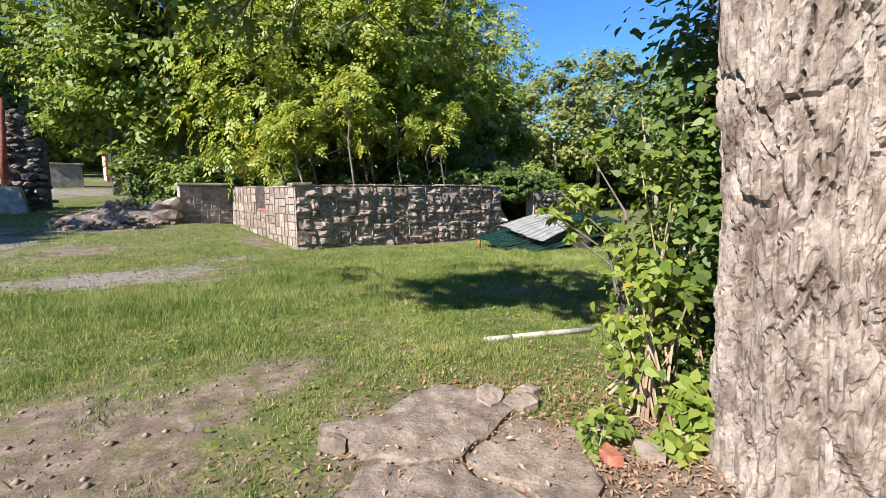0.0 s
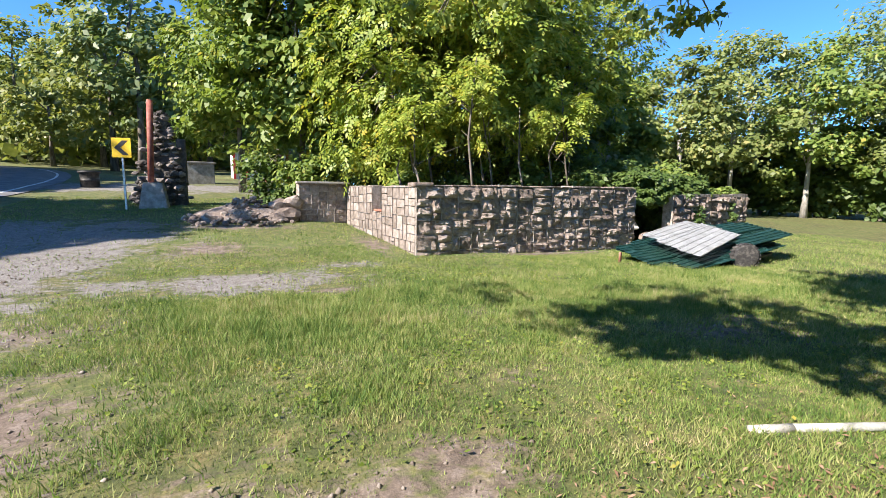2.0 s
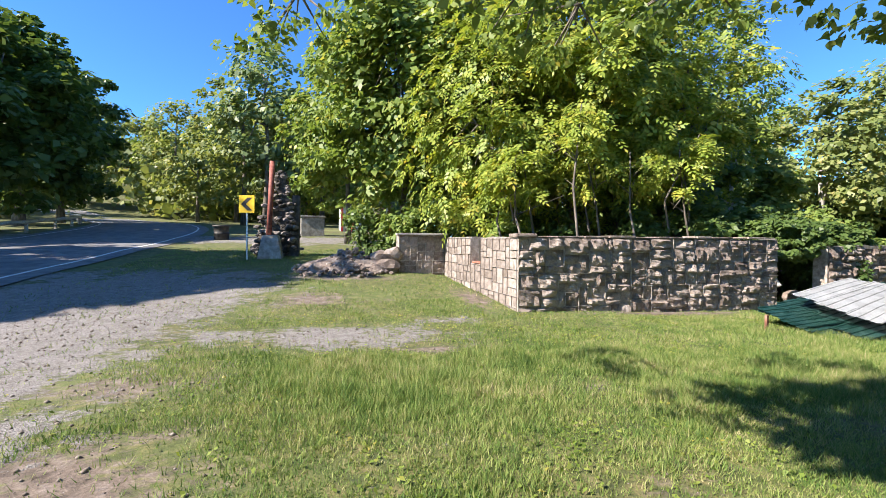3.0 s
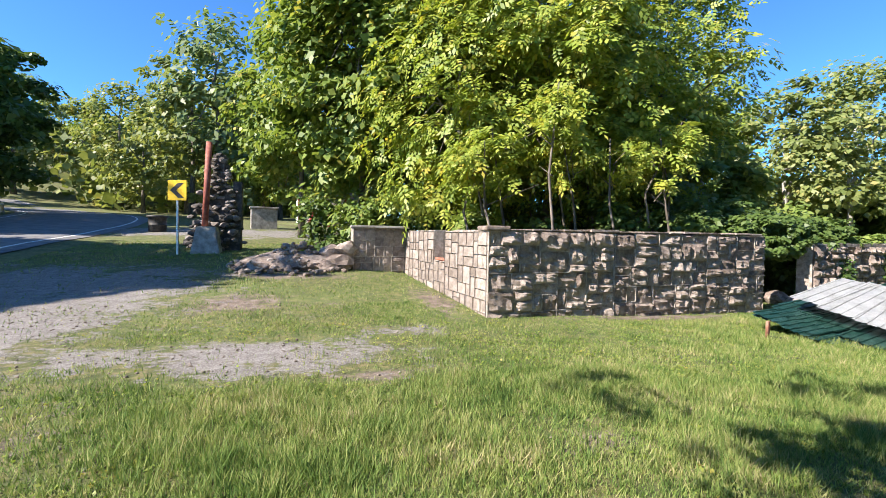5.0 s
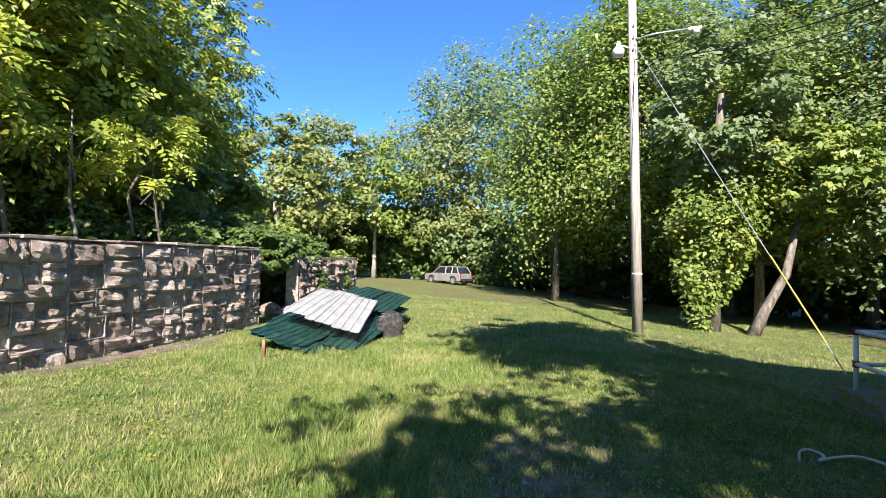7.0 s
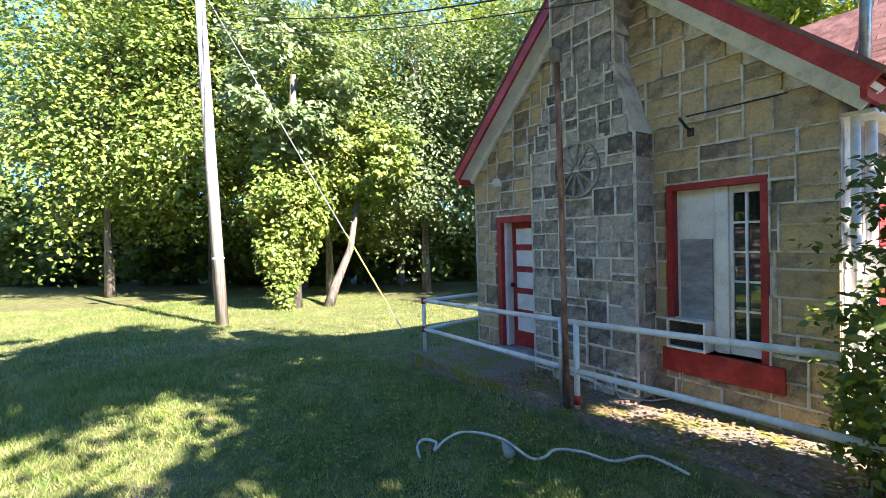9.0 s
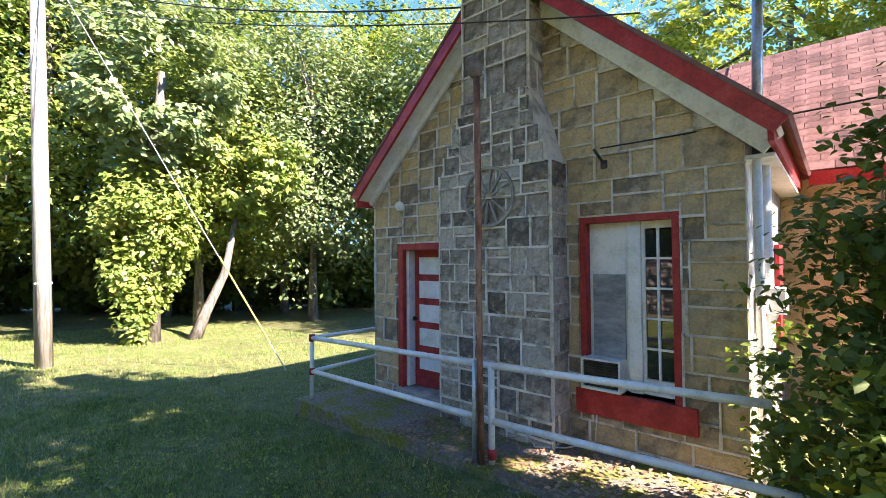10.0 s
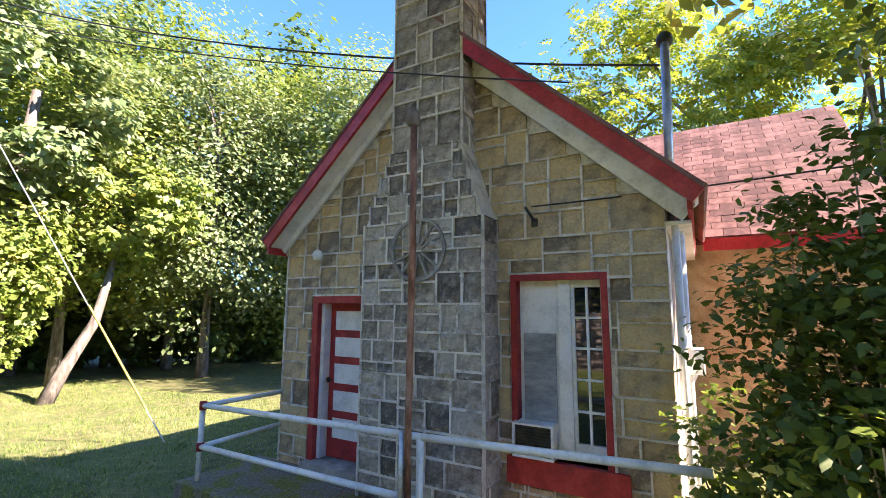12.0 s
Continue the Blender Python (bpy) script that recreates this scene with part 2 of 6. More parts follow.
M["grey_board"] = mottled("grey_board", (0.17, 0.175, 0.19), (0.27, 0.28, 0.30), (0.36, 0.37, 0.40), 3.0, 0.7, bumps=0.2, stretch=(1, 1, 3), fine=20)
M["cable"] = mottled("cable", (0.012, 0.012, 0.012), (0.02, 0.02, 0.02), (0.04, 0.04, 0.04), 8.0, 0.6, bumps=0)
M["pale_cable"] = mottled("pale_cable", (0.4, 0.4, 0.36), (0.55, 0.54, 0.5), (0.65, 0.64, 0.6), 8.0, 0.6, bumps=0)
M["yellow_plastic"] = mottled("yellow_plastic", (0.32, 0.26, 0.05), (0.42, 0.35, 0.07), (0.5, 0.43, 0.12), 6.0, 0.5, bumps=0.1)
M["sign_yellow"] = mottled("sign_yellow", (0.68, 0.42, 0.01), (0.80, 0.50, 0.012), (0.85, 0.55, 0.03), 3.0, 0.5, bumps=0)
M["sign_black"] = mottled("sign_black", (0.012, 0.012, 0.012), (0.018, 0.018, 0.018), (0.03, 0.03, 0.03), 3.0, 0.6, bumps=0)
M["tan_plaster"] = mottled("tan_plaster", (0.36, 0.24, 0.13), (0.50, 0.35, 0.20), (0.60, 0.45, 0.29), 3.0, 0.9, bumps=0.3, fine=50)
# near black, standing for the shade of unlit insides
M["interior_shade"] = mottled("interior_shade", (0.02, 0.018, 0.016), (0.04, 0.036, 0.03), (0.07, 0.06, 0.05), 3.0, 0.9, bumps=0)
M["car_paint"] = mottled("car_paint", (0.30, 0.305, 0.31), (0.36, 0.365, 0.37), (0.42, 0.425, 0.43), 1.0, 0.3, 0.5, bumps=0)
M["brick"] = mottled("brick", (0.25, 0.09, 0.06), (0.36, 0.14, 0.09), (0.45, 0.22, 0.16), 9.0, 0.9, bumps=0.5)
M["flag"] = mottled("flag", (0.11, 0.085, 0.068), (0.20, 0.163, 0.135), (0.31, 0.265, 0.225), 7.0, 0.9, bumps=1.0, depth=0.02, fine=45)
M["clod"] = mottled("clod", (0.08, 0.06, 0.045), (0.19, 0.155, 0.125), (0.34, 0.30, 0.265), 9.0, 0.95, bumps=0.3, fine=60)


def pad_material():
    m, t, b = material("mossy_concrete", 0.95)
    n1 = noise_of(t, 3.0, 6.0, 0.7)
    n2 = noise_of(t, 30.0, 5.0, 0.7)
    con = ramp(t, n2, [(0.3, (0.10, 0.085, 0.07)), (0.55, (0.22, 0.19, 0.16)), (0.75, (0.36, 0.31, 0.26))])
    mos = ramp(t, n2, [(0.3, (0.07, 0.075, 0.015)), (0.7, (0.26, 0.26, 0.04))])
    col = mix(t, ramp(t, n1, [(0.45, (0, 0, 0)), (0.58, (1, 1, 1))]), con, mos)
    t.links.new(col, b.inputs["Base Color"])
    bump(t, b, n2, 0.8, 0.02)
    return m


M["pad"] = pad_material()
glass, gt, gb = material("window_glass", 0.03)
gb.inputs["Base Color"].default_value = (0.02, 0.02, 0.02, 1)
gb.inputs["Specular IOR Level"].default_value = 1.0
gb.inputs["Coat Weight"].default_value = 0.5
M["glass"] = glass


# ---- building helpers ----
rng = np.random.default_rng(7)


def mesh_object(name, verts, faces, mat, parent=None, smooth=False, label="", mats=None):
    me = bpy.data.meshes.new(name)
    verts, n = np.asarray(verts, dtype=np.float32), len(verts)
    if isinstance(faces, np.ndarray):
        k, f = faces.shape[1], len(faces)
        me.vertices.add(n)
        me.vertices.foreach_set("co", verts.ravel())
        me.loops.add(f * k)
        me.loops.foreach_set("vertex_index", faces.astype(np.int32).ravel())
        me.polygons.add(f)
        me.polygons.foreach_set("loop_start", np.arange(0, f * k, k, dtype=np.int32))
        me.update(calc_edges=True)
    else:
        me.from_pydata([tuple(map(float, v)) for v in verts], [], faces)
    me.materials.append(M[mat])
    if smooth:
        me.shade_smooth()
    ob = new(name, me)
    if parent:
        ob.parent = parent
    if label:
        ob["label"] = label
    return ob


def part(name, bm, mat, parent, label="", smooth=False):
    me = bpy.data.meshes.new(name)
    bm.normal_update()
    bm.to_mesh(me)
    bm.free()
    me.materials.append(M[mat])
    if smooth:
        me.shade_smooth()
    ob = new(name, me)
    if parent:
        ob.parent = parent
    if label:
        ob["label"] = label
    return ob


def thing(name, at=(0, 0, 0), turn=0.0, label="", category="", group="", kind=""):
    ob = new(name)
    ob.empty_display_size = 0.1
    ob.matrix_world = pose(*at, 0, 0, turn)
    return tagged(ob, label, category, group, kind)


def box(lo, hi, bevel=0.0, m=None):
    bm = bmesh.new()
    bmesh.ops.create_cube(bm, size=1.0)
    lo, hi = Vector(lo), Vector(hi)
    for v in bm.verts:
        v.co = Vector([lo[i] + (v.co[i] + 0.5) * (hi[i] - lo[i]) for i in range(3)])
    if bevel:
        bmesh.ops.bevel(bm, geom=bm.edges[:], offset=bevel, segments=2, affect="EDGES", profile=0.6)
    if m:
        bm.transform(m)
    return bm


def join(*bms):
    out = bms[0]
    for b in bms[1:]:
        me = bpy.data.meshes.new("tmp")
        b.to_mesh(me)
        b.free()
        out.from_mesh(me)
        bpy.data.meshes.remove(me)
    return out


def tube(points, radii, sides=8, cap=True):
    """A round bar along points with a radius at each."""
    bm = bmesh.new()
    pts = [Vector(p) for p in points]
    if isinstance(radii, (int, float)):
        radii = [radii] * len(pts)
    rings = []
    for i, p in enumerate(pts):
        d = (pts[min(i + 1, len(pts) - 1)] - pts[max(i - 1, 0)]).normalized()
        a = d.orthogonal().normalized() if i == 0 else (a - d * a.dot(d)).normalized()
        b = d.cross(a)
        rings.append([bm.verts.new(p + radii[i] * (math.cos(s) * a + math.sin(s) * b)) for s in [2 * math.pi * k / sides for k in range(sides)]])
    for r, q in zip(rings, rings[1:]):
        for k in range(sides):
            bm.faces.new((r[k], r[(k + 1) % sides], q[(k + 1) % sides], q[k]))
    if cap:
        bm.faces.new(rings[0][::-1])
        bm.faces.new(rings[-1])
    return bm


def lathe(profile, sides=16, m=None):
    """Turned about z: profile of (radius, z)."""
    bm = bmesh.new()
    rings = [[bm.verts.new((r * math.cos(a), r * math.sin(a), z)) for a in [2 * math.pi * k / sides for k in range(sides)]] for r, z in profile]
    for r, q in zip(rings, rings[1:]):
        for k in range(sides):
            bm.faces.new((r[k], r[(k + 1) % sides], q[(k + 1) % sides], q[k]))
    bm.faces.new(rings[0][::-1])
    bm.faces.new(rings[-1])
    if m:
        bm.transform(m)
    return bm


def sp(v, soft=1.0):
    return soft * np.logaddexp(0, np.asarray(v, dtype=float) / soft)


def sig(v):
    return 1 / (1 + np.exp(-np.clip(np.asarray(v, dtype=float), -40, 40)))


def height(x, y):
    """The lie of the land."""
    x, y = np.asarray(x, dtype=float), np.asarray(y, dtype=float)
    left = 4.2 * np.tanh(0.1 * sp(y - 11.6, 1.2) / 4.2)
    z = left * (0.12 + 0.88 * sig((3.5 - x) / 1.2))
    r = sp(x - 3.2, 1.5)
    z = z - 0.72 * np.tanh(0.047 * r / 0.72) - 0.008 * sp(x - 20, 3)
    z = z + 0.03 * np.clip(y - 8, -14, 16) * sig((x - 12) / 2.5)
    far = sp(np.hypot(x + 10, y - 20) - 60, 8)
    z = z + 0.30 * far * sig((-x - y * 0.05 + 5) / 12) * sig((y - 10) / 15) * (far < 120) 
    z = z + 0.02 * np.sin(x * 1.3 + 1) * np.cos(y * 1.1)
    return z


def on_ground(x, y):
    return float(height(x, y))


# ---- ground and road ----
def ground_masks(x, y):
    def blob(cx, cy, rx, ry, turn=0.0):
        a = radians(turn)
        dx, dy = x - cx, y - cy
        u, v = dx * math.cos(a) + dy * math.sin(a), -dx * math.sin(a) + dy * math.cos(a)
        return np.clip(1.15 - np.sqrt((u / rx) ** 2 + (v / ry) ** 2), 0, 1)
    gravel = np.maximum.reduce([0.95 * blob(-1.0, 10.1, 3.0, 1.15, -6), 0.8 * blob(1.2, 11.2, 0.9, 0.6), 1.1 * sig((-3.6 - x + 0.12 * (y - 8)) / 0.7) * sig((17.5 - y) / 0.8) * sig((x + 9.5) / 0.5),
                                0.9 * sig((2.5 - np.abs(y - 28.5)) / 0.6) * sig((3 - x) / 1.0), blob(-4.0, 6.5, 2.2, 1.2, 30)])
    dirt = np.maximum.reduce([0.85 * blob(0.9, 2.4, 1.3, 1.4), 1.0 * blob(-1.5, 3.4, 2.4, 1.7, 20), 1.0 * blob(-3.0, 5.4, 2.3, 1.6, 35), 0.8 * blob(-0.1, 4.1, 1.6, 0.7), 0.7 * blob(-3.2, 8.0, 2.2, 1.4), 0.65 * blob(-1.5, 13.4, 3.0, 1.6), 0.7 * blob(0.6, 9.2, 1.0, 0.4),
                              0.7 * blob(2.4, 13.6, 0.7, 2.6), 0.8 * blob(7.2, 12.45, 4.2, 0.45, 7), 0.75 * blob(-0.8, 16.6, 3.0, 1.0), 0.5 * blob(1.9, 7.2, 1.0, 0.5), 0.6 * blob(5.0, 5.6, 2.4, 1.2),
                              0.8 * blob(4.4, 1.2, 1.8, 0.7), 0.75 * blob(2.6, 1.2, 1.6, 1.4), 0.45 * blob(1.6, 5.2, 1.0, 0.5), 0.5 * blob(6.9, 5.2, 1.0, 0.7), 1.2 * blob(1.9, 1.6, 1.0, 0.8)])
    return gravel, dirt


def axis(lo, hi, step, far):
    core = list(np.arange(lo, hi + 1e-6, step))
    out, s, v = [], step, hi
    while v < far:
        s *= 1.22
        v += s
        out.append(v)
    back, s, v = [], step, lo
    while v > -far:
        s *= 1.22
        v -= s
        back.append(v)
    return np.array(back[::-1] + core + out)


gx, gy = axis(-10, 20, 0.22, 900), axis(-2, 20, 0.22, 900)
XX, YY = np.meshgrid(gx, gy, indexing="ij")
ZZ = height(XX, YY)
nx, ny = XX.shape
ids = np.arange(nx * ny).reshape(nx, ny)
quads = np.stack([ids[:-1, :-1], ids[1:, :-1], ids[1:, 1:], ids[:-1, 1:]], -1).reshape(-1, 4)
ground = mesh_object("ground", np.stack([XX, YY, ZZ], -1).reshape(-1, 3), quads, "ground", smooth=True)
tagged(ground, "sunlit lawn with worn dirt and gravel patches", "ground", kind="structure")
gm, dm = ground_masks(XX.ravel(), YY.ravel())
for nm, val in (("gravel", gm), ("dirt", dm)):
    at_ = ground.data.attributes.new(nm, "FLOAT", "POINT")
    at_.data.foreach_set("value", val.astype(np.float32))


def road_centre(y):
    return -13.2 - 0.012 * np.maximum(0, y - 25) ** 2 - 0.004 * np.maximum(0, 5 - y) ** 2


def ribbon(name, offs, ys, lift, mat, label, category, kind="structure", thick=0.0):
    vs, fs = [], []
    for y in ys:
        for o in offs:
            x = road_centre(y) + o
            vs.append((x, y, float(height(x, y)) + lift))
    w = len(offs)
    for i in range(len(ys) - 1):
        for k in range(w - 1):
            a = i * w + k
            fs.append((a, a + 1, a + w + 1, a + w))
    ob = mesh_object(name, vs, fs, mat)
    return tagged(ob, label, category, kind=kind)


ys_road = list(np.arange(-60, 84, 1.5))
ribbon("road", np.linspace(-4.2, 4.2, 9), ys_road, 0.03, "asphalt", "grey worn asphalt two-lane road, partly in shade", "road")
ribbon("trim_edge_line", [3.45, 3.57], ys_road, 0.036, "road_paint", "faded white painted edge line", "road marking")
ribbon("trim_edge_line", [-3.57, -3.45], ys_road, 0.036, "road_paint", "faded white painted edge line", "road marking")


# ---- plants ----
def leaf_quads(centres, normals, size, jitter=0.4, long=1.5):
    """Leaf-shaped quads round centres; normals tilt them."""
    n = len(centres)
    nrm = normals + rng.normal(0, jitter, (n, 3))
    nrm /= np.linalg.norm(nrm, axis=1, keepdims=True) + 1e-9
    a = rng.normal(0, 1, (n, 3))
    a -= nrm * np.sum(a * nrm, 1, keepdims=True)
    a /= np.linalg.norm(a, axis=1, keepdims=True) + 1e-9
    b = np.cross(nrm, a)
    s = (size * rng.uniform(0.6, 1.35, n))[:, None]
    droop = np.array([0, 0, -0.25])
    v = np.stack([centres - a * s * 0.5 * long, centres + b * s * 0.5 - a * s * 0.12, centres + (a + droop) * s * 0.5 * long, centres - b * s * 0.5 - a * s * 0.12], 1)
    return v.reshape(-1, 3)


def fine_leaves(centres, normals, size, jitter=0.5):
    """Six-cornered leaves, folded along the rib, for plants close to the path."""
    n = len(centres)
    nrm = normals + rng.normal(0, jitter, (n, 3))
    nrm /= np.linalg.norm(nrm, axis=1, keepdims=True) + 1e-9
    a = rng.normal(0, 1, (n, 3)) + np.array([0, 0, -0.5])
    a -= nrm * np.sum(a * nrm, 1, keepdims=True)
    a /= np.linalg.norm(a, axis=1, keepdims=True) + 1e-9
    b = np.cross(nrm, a)
    s = (size * rng.uniform(0.5, 1.4, n))[:, None]
    corners = ((0.0, 0.0, 0.0), (0.28, 0.42, 0.10), (0.75, 0.34, 0.08), (1.35, 0.0, -0.12), (0.75, -0.34, 0.08), (0.28, -0.42, 0.10))
    return np.stack([centres + (a * u + b * w + nrm * h) * s for u, w, h in corners], 1).reshape(-1, 3)


def frond_leaves(centres, normals, size, pairs=3):
    """Feathered leaves: leaflets in pairs along a drooping rib, and one at its tip."""
    n = len(centres)
    nrm = normals + rng.normal(0, 0.35, (n, 3))
    nrm /= np.linalg.norm(nrm, axis=1, keepdims=True) + 1e-9
    a = rng.normal(0, 1, (n, 3)) + normals * np.array([1.2, 1.2, -0.3])
    a -= nrm * np.sum(a * nrm, 1, keepdims=True)
    a /= np.linalg.norm(a, axis=1, keepdims=True) + 1e-9
    b = np.cross(nrm, a)
    s = (size * rng.uniform(0.6, 1.25, n))[:, None]
    out = []
    for k in range(pairs):
        f = (k + 0.6) / (pairs + 0.4)
        root = centres + a * s * f + np.array([0, 0, -0.28]) * s * f * f
        ll = s * (0.50 - 0.14 * f)
        for g in (-1, 1):
            u = b * g * 0.9 + a * 0.45 + np.array([0, 0, -0.22])
            w = a * 0.9 - b * g * 0.45
            out.append(np.stack([root, root + u * ll * 0.45 + w * ll * 0.30, root + u * ll, root + u * ll * 0.45 - w * ll * 0.30], 1))
    root = centres + a * s * 0.95 + np.array([0, 0, -0.26]) * s
    u = a + np.array([0, 0, -0.4])
    out.append(np.stack([root, root + u * s * 0.16 + b * s * 0.11, root + u * s * 0.4, root + u * s * 0.16 - b * s * 0.11], 1))
    return np.stack(out, 1).reshape(-1, 3)


def leaf_faces(n, k=4):
    return np.arange(n * k).reshape(n, k)


def quads_for(n):
    return np.arange(n * 4).reshape(n, 4)


def clump_leaves(centre, radii, clumps, per, leaf, shell=0.55, flat=0.6, spread=0.2, low=-1.0, fine=False, frond=0.0):
    """Leaves in uneven clumps over a lumpy ellipsoid; returns leaf corners and the clump centres."""
    d = rng.normal(0, 1, (clumps, 3))
    d /= np.linalg.norm(d, axis=1, keepdims=True)
    d[:, 2] = np.where(d[:, 2] < low, -d[:, 2], d[:, 2])
    f = (shell + (1 - shell) * rng.random(clumps) ** 0.6) * rng.uniform(0.82, 1.12, clumps)
    cc = np.asarray(centre) + d * f[:, None] * np.asarray(radii)
    cr = spread * float(np.mean(radii)) * rng.uniform(0.6, 1.5, clumps)
    which = np.repeat(np.arange(clumps), per)
    o = rng.normal(0, 1, (clumps * per, 3))
    o /= np.linalg.norm(o, axis=1, keepdims=True)
    o *= (rng.random(clumps * per) ** 0.4)[:, None]
    pos = cc[which] + o * cr[which][:, None] * np.array([1.15, 1.15, flat])
    nrm = o * 0.6 + d[which] * 0.3 + np.array([0, 0, 0.45]) + 0.45 * np.array(sun_from)  # blades turn to the light
    if frond:
        return frond_leaves(pos, nrm, frond), cc
    return (fine_leaves(pos, nrm, leaf) if fine else leaf_quads(pos, nrm, leaf)), cc


def tree(x, y, tall, spread, leaf_mat, leaf, clumps, per, label, category="tree", group="", bark="dark_bark", bole=0.3, trunk_r=None, limbs=8, lean=(0, 0), flat=0.6, low=-0.75, clump_spread=0.2, shell=0.5, frond=0.0):
    z0 = on_ground(x, y)
    t = thing("tree", (x, y, z0 - 0.05), 0, label, category, group)
    r0 = trunk_r or 0.018 * tall
    top = Vector((lean[0], lean[1], tall * 0.82))
    pts = [Vector((0, 0, 0))]
    for k in range(1, 6):
        f = k / 5
        pts.append(Vector((top.x * f + rng.normal(0, 0.02 * tall * f * 0.5), top.y * f + rng.normal(0, 0.02 * tall * f * 0.5), top.z * f)))
    rad = [r0 * 1.35] + [r0 * (1 - 0.16 * k) for k in range(1, 6)]
    base = tall * bole
    centre = np.array([lean[0] * 0.8, lean[1] * 0.8, (tall + base) / 2])
    leaves, cc = clump_leaves(centre, (spread, spread, (tall - base) / 2), clumps, per, leaf, low=low, flat=flat, spread=clump_spread, shell=shell, frond=frond)
    mesh_object("crown", leaves, quads_for(len(leaves) // 4), leaf_mat, t)
    part("trunk", tube(pts, rad, 8), bark, t, smooth=True)
    for k in range(limbs):
        tgt = Vector(cc[rng.integers(len(cc))])
        f = rng.uniform(0.35, 0.9)
        i = min(int(f * 5), 4)
        st = pts[i].lerp(pts[i + 1], f * 5 - i)
        midp = st.lerp(tgt, 0.5) + Vector((0, 0, 0.06 * tall))
        part("limb", tube([st, midp, tgt], [r0 * 0.42 * (1.1 - f * 0.6), r0 * 0.25, r0 * 0.08], 5), bark, t, smooth=True)
    return t


def bush(x, y, tall, spread, leaf_mat, leaf, clumps, per, label, z=None, stems=4, category="bush", name="bush", group="", fine=False, bark="dark_bark"):
    z0 = on_ground(x, y) if z is None else z
    t = thing(name, (x, y, z0 - 0.03), 0, label, category, group)
    leaves, cc = clump_leaves((0, 0, tall * 0.5), (spread, spread, tall * 0.5), clumps, per, leaf, shell=0.35, flat=0.7, spread=0.28, fine=fine)
    k6 = 6 if fine else 4
    mesh_object("foliage", leaves, leaf_faces(len(leaves) // k6, k6), leaf_mat, t)
    for k in range(stems):
        c = Vector(cc[rng.integers(len(cc))])
        part("stem", tube([(rng.normal(0, 0.1), rng.normal(0, 0.1), 0), c * 0.5 + Vector((0, 0, 0.1)), c], [min(0.03 * tall / 2, 0.012) if fine else 0.03 * tall / 2, min(0.02 * tall / 2, 0.009) if fine else 0.02 * tall / 2, 0.004], 5), bark, t)
    return t


# thicket behind the stone wall
GROVE = "trees behind the ruined wall"
for x, y, tall, spread, mat, leaf, cl, per, bole, frond in (
        (4.4, 18.4, 10.0, 3.0, "leaf_yellow", 0.115, 170, 22, 0.16, 0.42), (7.4, 18.0, 12.5, 3.2, "leaf_yellow", 0.115, 190, 22, 0.18, 0.46), (1.6, 22.6, 13.0, 3.9, "leaf_green", 0.21, 210, 100, 0.1, 0),
        (9.8, 19.0, 11.8, 2.7, "leaf_yellow", 0.115, 150, 22, 0.18, 0.44), (5.2, 23.5, 18.5, 5.0, "leaf_green", 0.22, 240, 100, 0.15, 0), (9.8, 23.0, 18.0, 4.2, "leaf_yellow", 0.16, 200, 22, 0.15, 0.5),
        (12.3, 18.6, 13.5, 2.9, "leaf_yellow", 0.115, 150, 22, 0.22, 0.46), (-0.9, 27.0, 11.0, 3.0, "leaf_green", 0.2, 140, 90, 0.08, 0)):
    tree(x, y, tall, spread, mat, leaf, cl, per, "leafy tree with sunlit yellow-green feathered foliage" if mat == "leaf_yellow" else "tall leafy tree with deep green foliage",
         group=GROVE, bole=bole, trunk_r=0.15, limbs=14, low=-0.95, clump_spread=0.2, shell=0.55 if frond else 0.4, flat=0.7, frond=frond)
for x, y, tall, spread, mat in ((8.8, 16.0, 2.6, 1.2, "leaf_dark"), (11.2, 15.8, 2.9, 1.4, "leaf_dark"), (1.6, 20.6, 3.2, 1.2, "leaf_green"), (6.2, 16.4, 2.3, 1.0, "leaf_dark"), (4.2, 16.2, 2.2, 0.8, "leaf_green"),
                                (13.8, 16.4, 2.9, 1.6, "leaf_dark"), (16.6, 16.8, 2.8, 1.7, "leaf_green"), (5.0, 18.8, 3.6, 1.6, "leaf_dark"), (8.0, 19.6, 4.2, 2.0, "leaf_dark"), (0.2, 22.0, 3.0, 1.5, "leaf_dark"), (10.8, 18.4, 4.2, 1.9, "leaf_dark"), (3.6, 20.4, 3.6, 1.5, "leaf_dark"), (12.5, 19.5, 4.4, 1.9, "leaf_dark"), (6.5, 21.5, 4.6, 2.2, "leaf_dark"), (9.6, 21.0, 4.6, 2.2, "leaf_dark")):
    bush(x, y, tall, spread, mat, 0.13, 44, 60, "dense green shrub growing behind the wall", group="shrubs behind the wall", z=0.2)
# dark undergrowth where the lawn meets the far wood
for x, y in ((30.5, 40.5), (33.5, 37.5), (36.5, 34.5), (39.5, 31.5), (42, 28), (44, 24.5), (45.6, 21), (47, 17.5), (47.6, 14), (47.8, 10.5), (47.8, 7)):
    bush(x, y, 8.0, 2.9, "leaf_dark", 0.36, 80, 60, "dark undergrowth at the far end of the lawn", group="far undergrowth", stems=3)
for x, y, mat in ((14.4, 15.2, "leaf_dark"), (15.8, 15.3, "leaf_green"), (17.4, 15.6, "leaf_dark")):
    bush(x, y, 2.3, 0.85, mat, 0.1, 70, 70, "dense vine growing over the broken wall", z=on_ground(x, y), group="vines over the far wall")
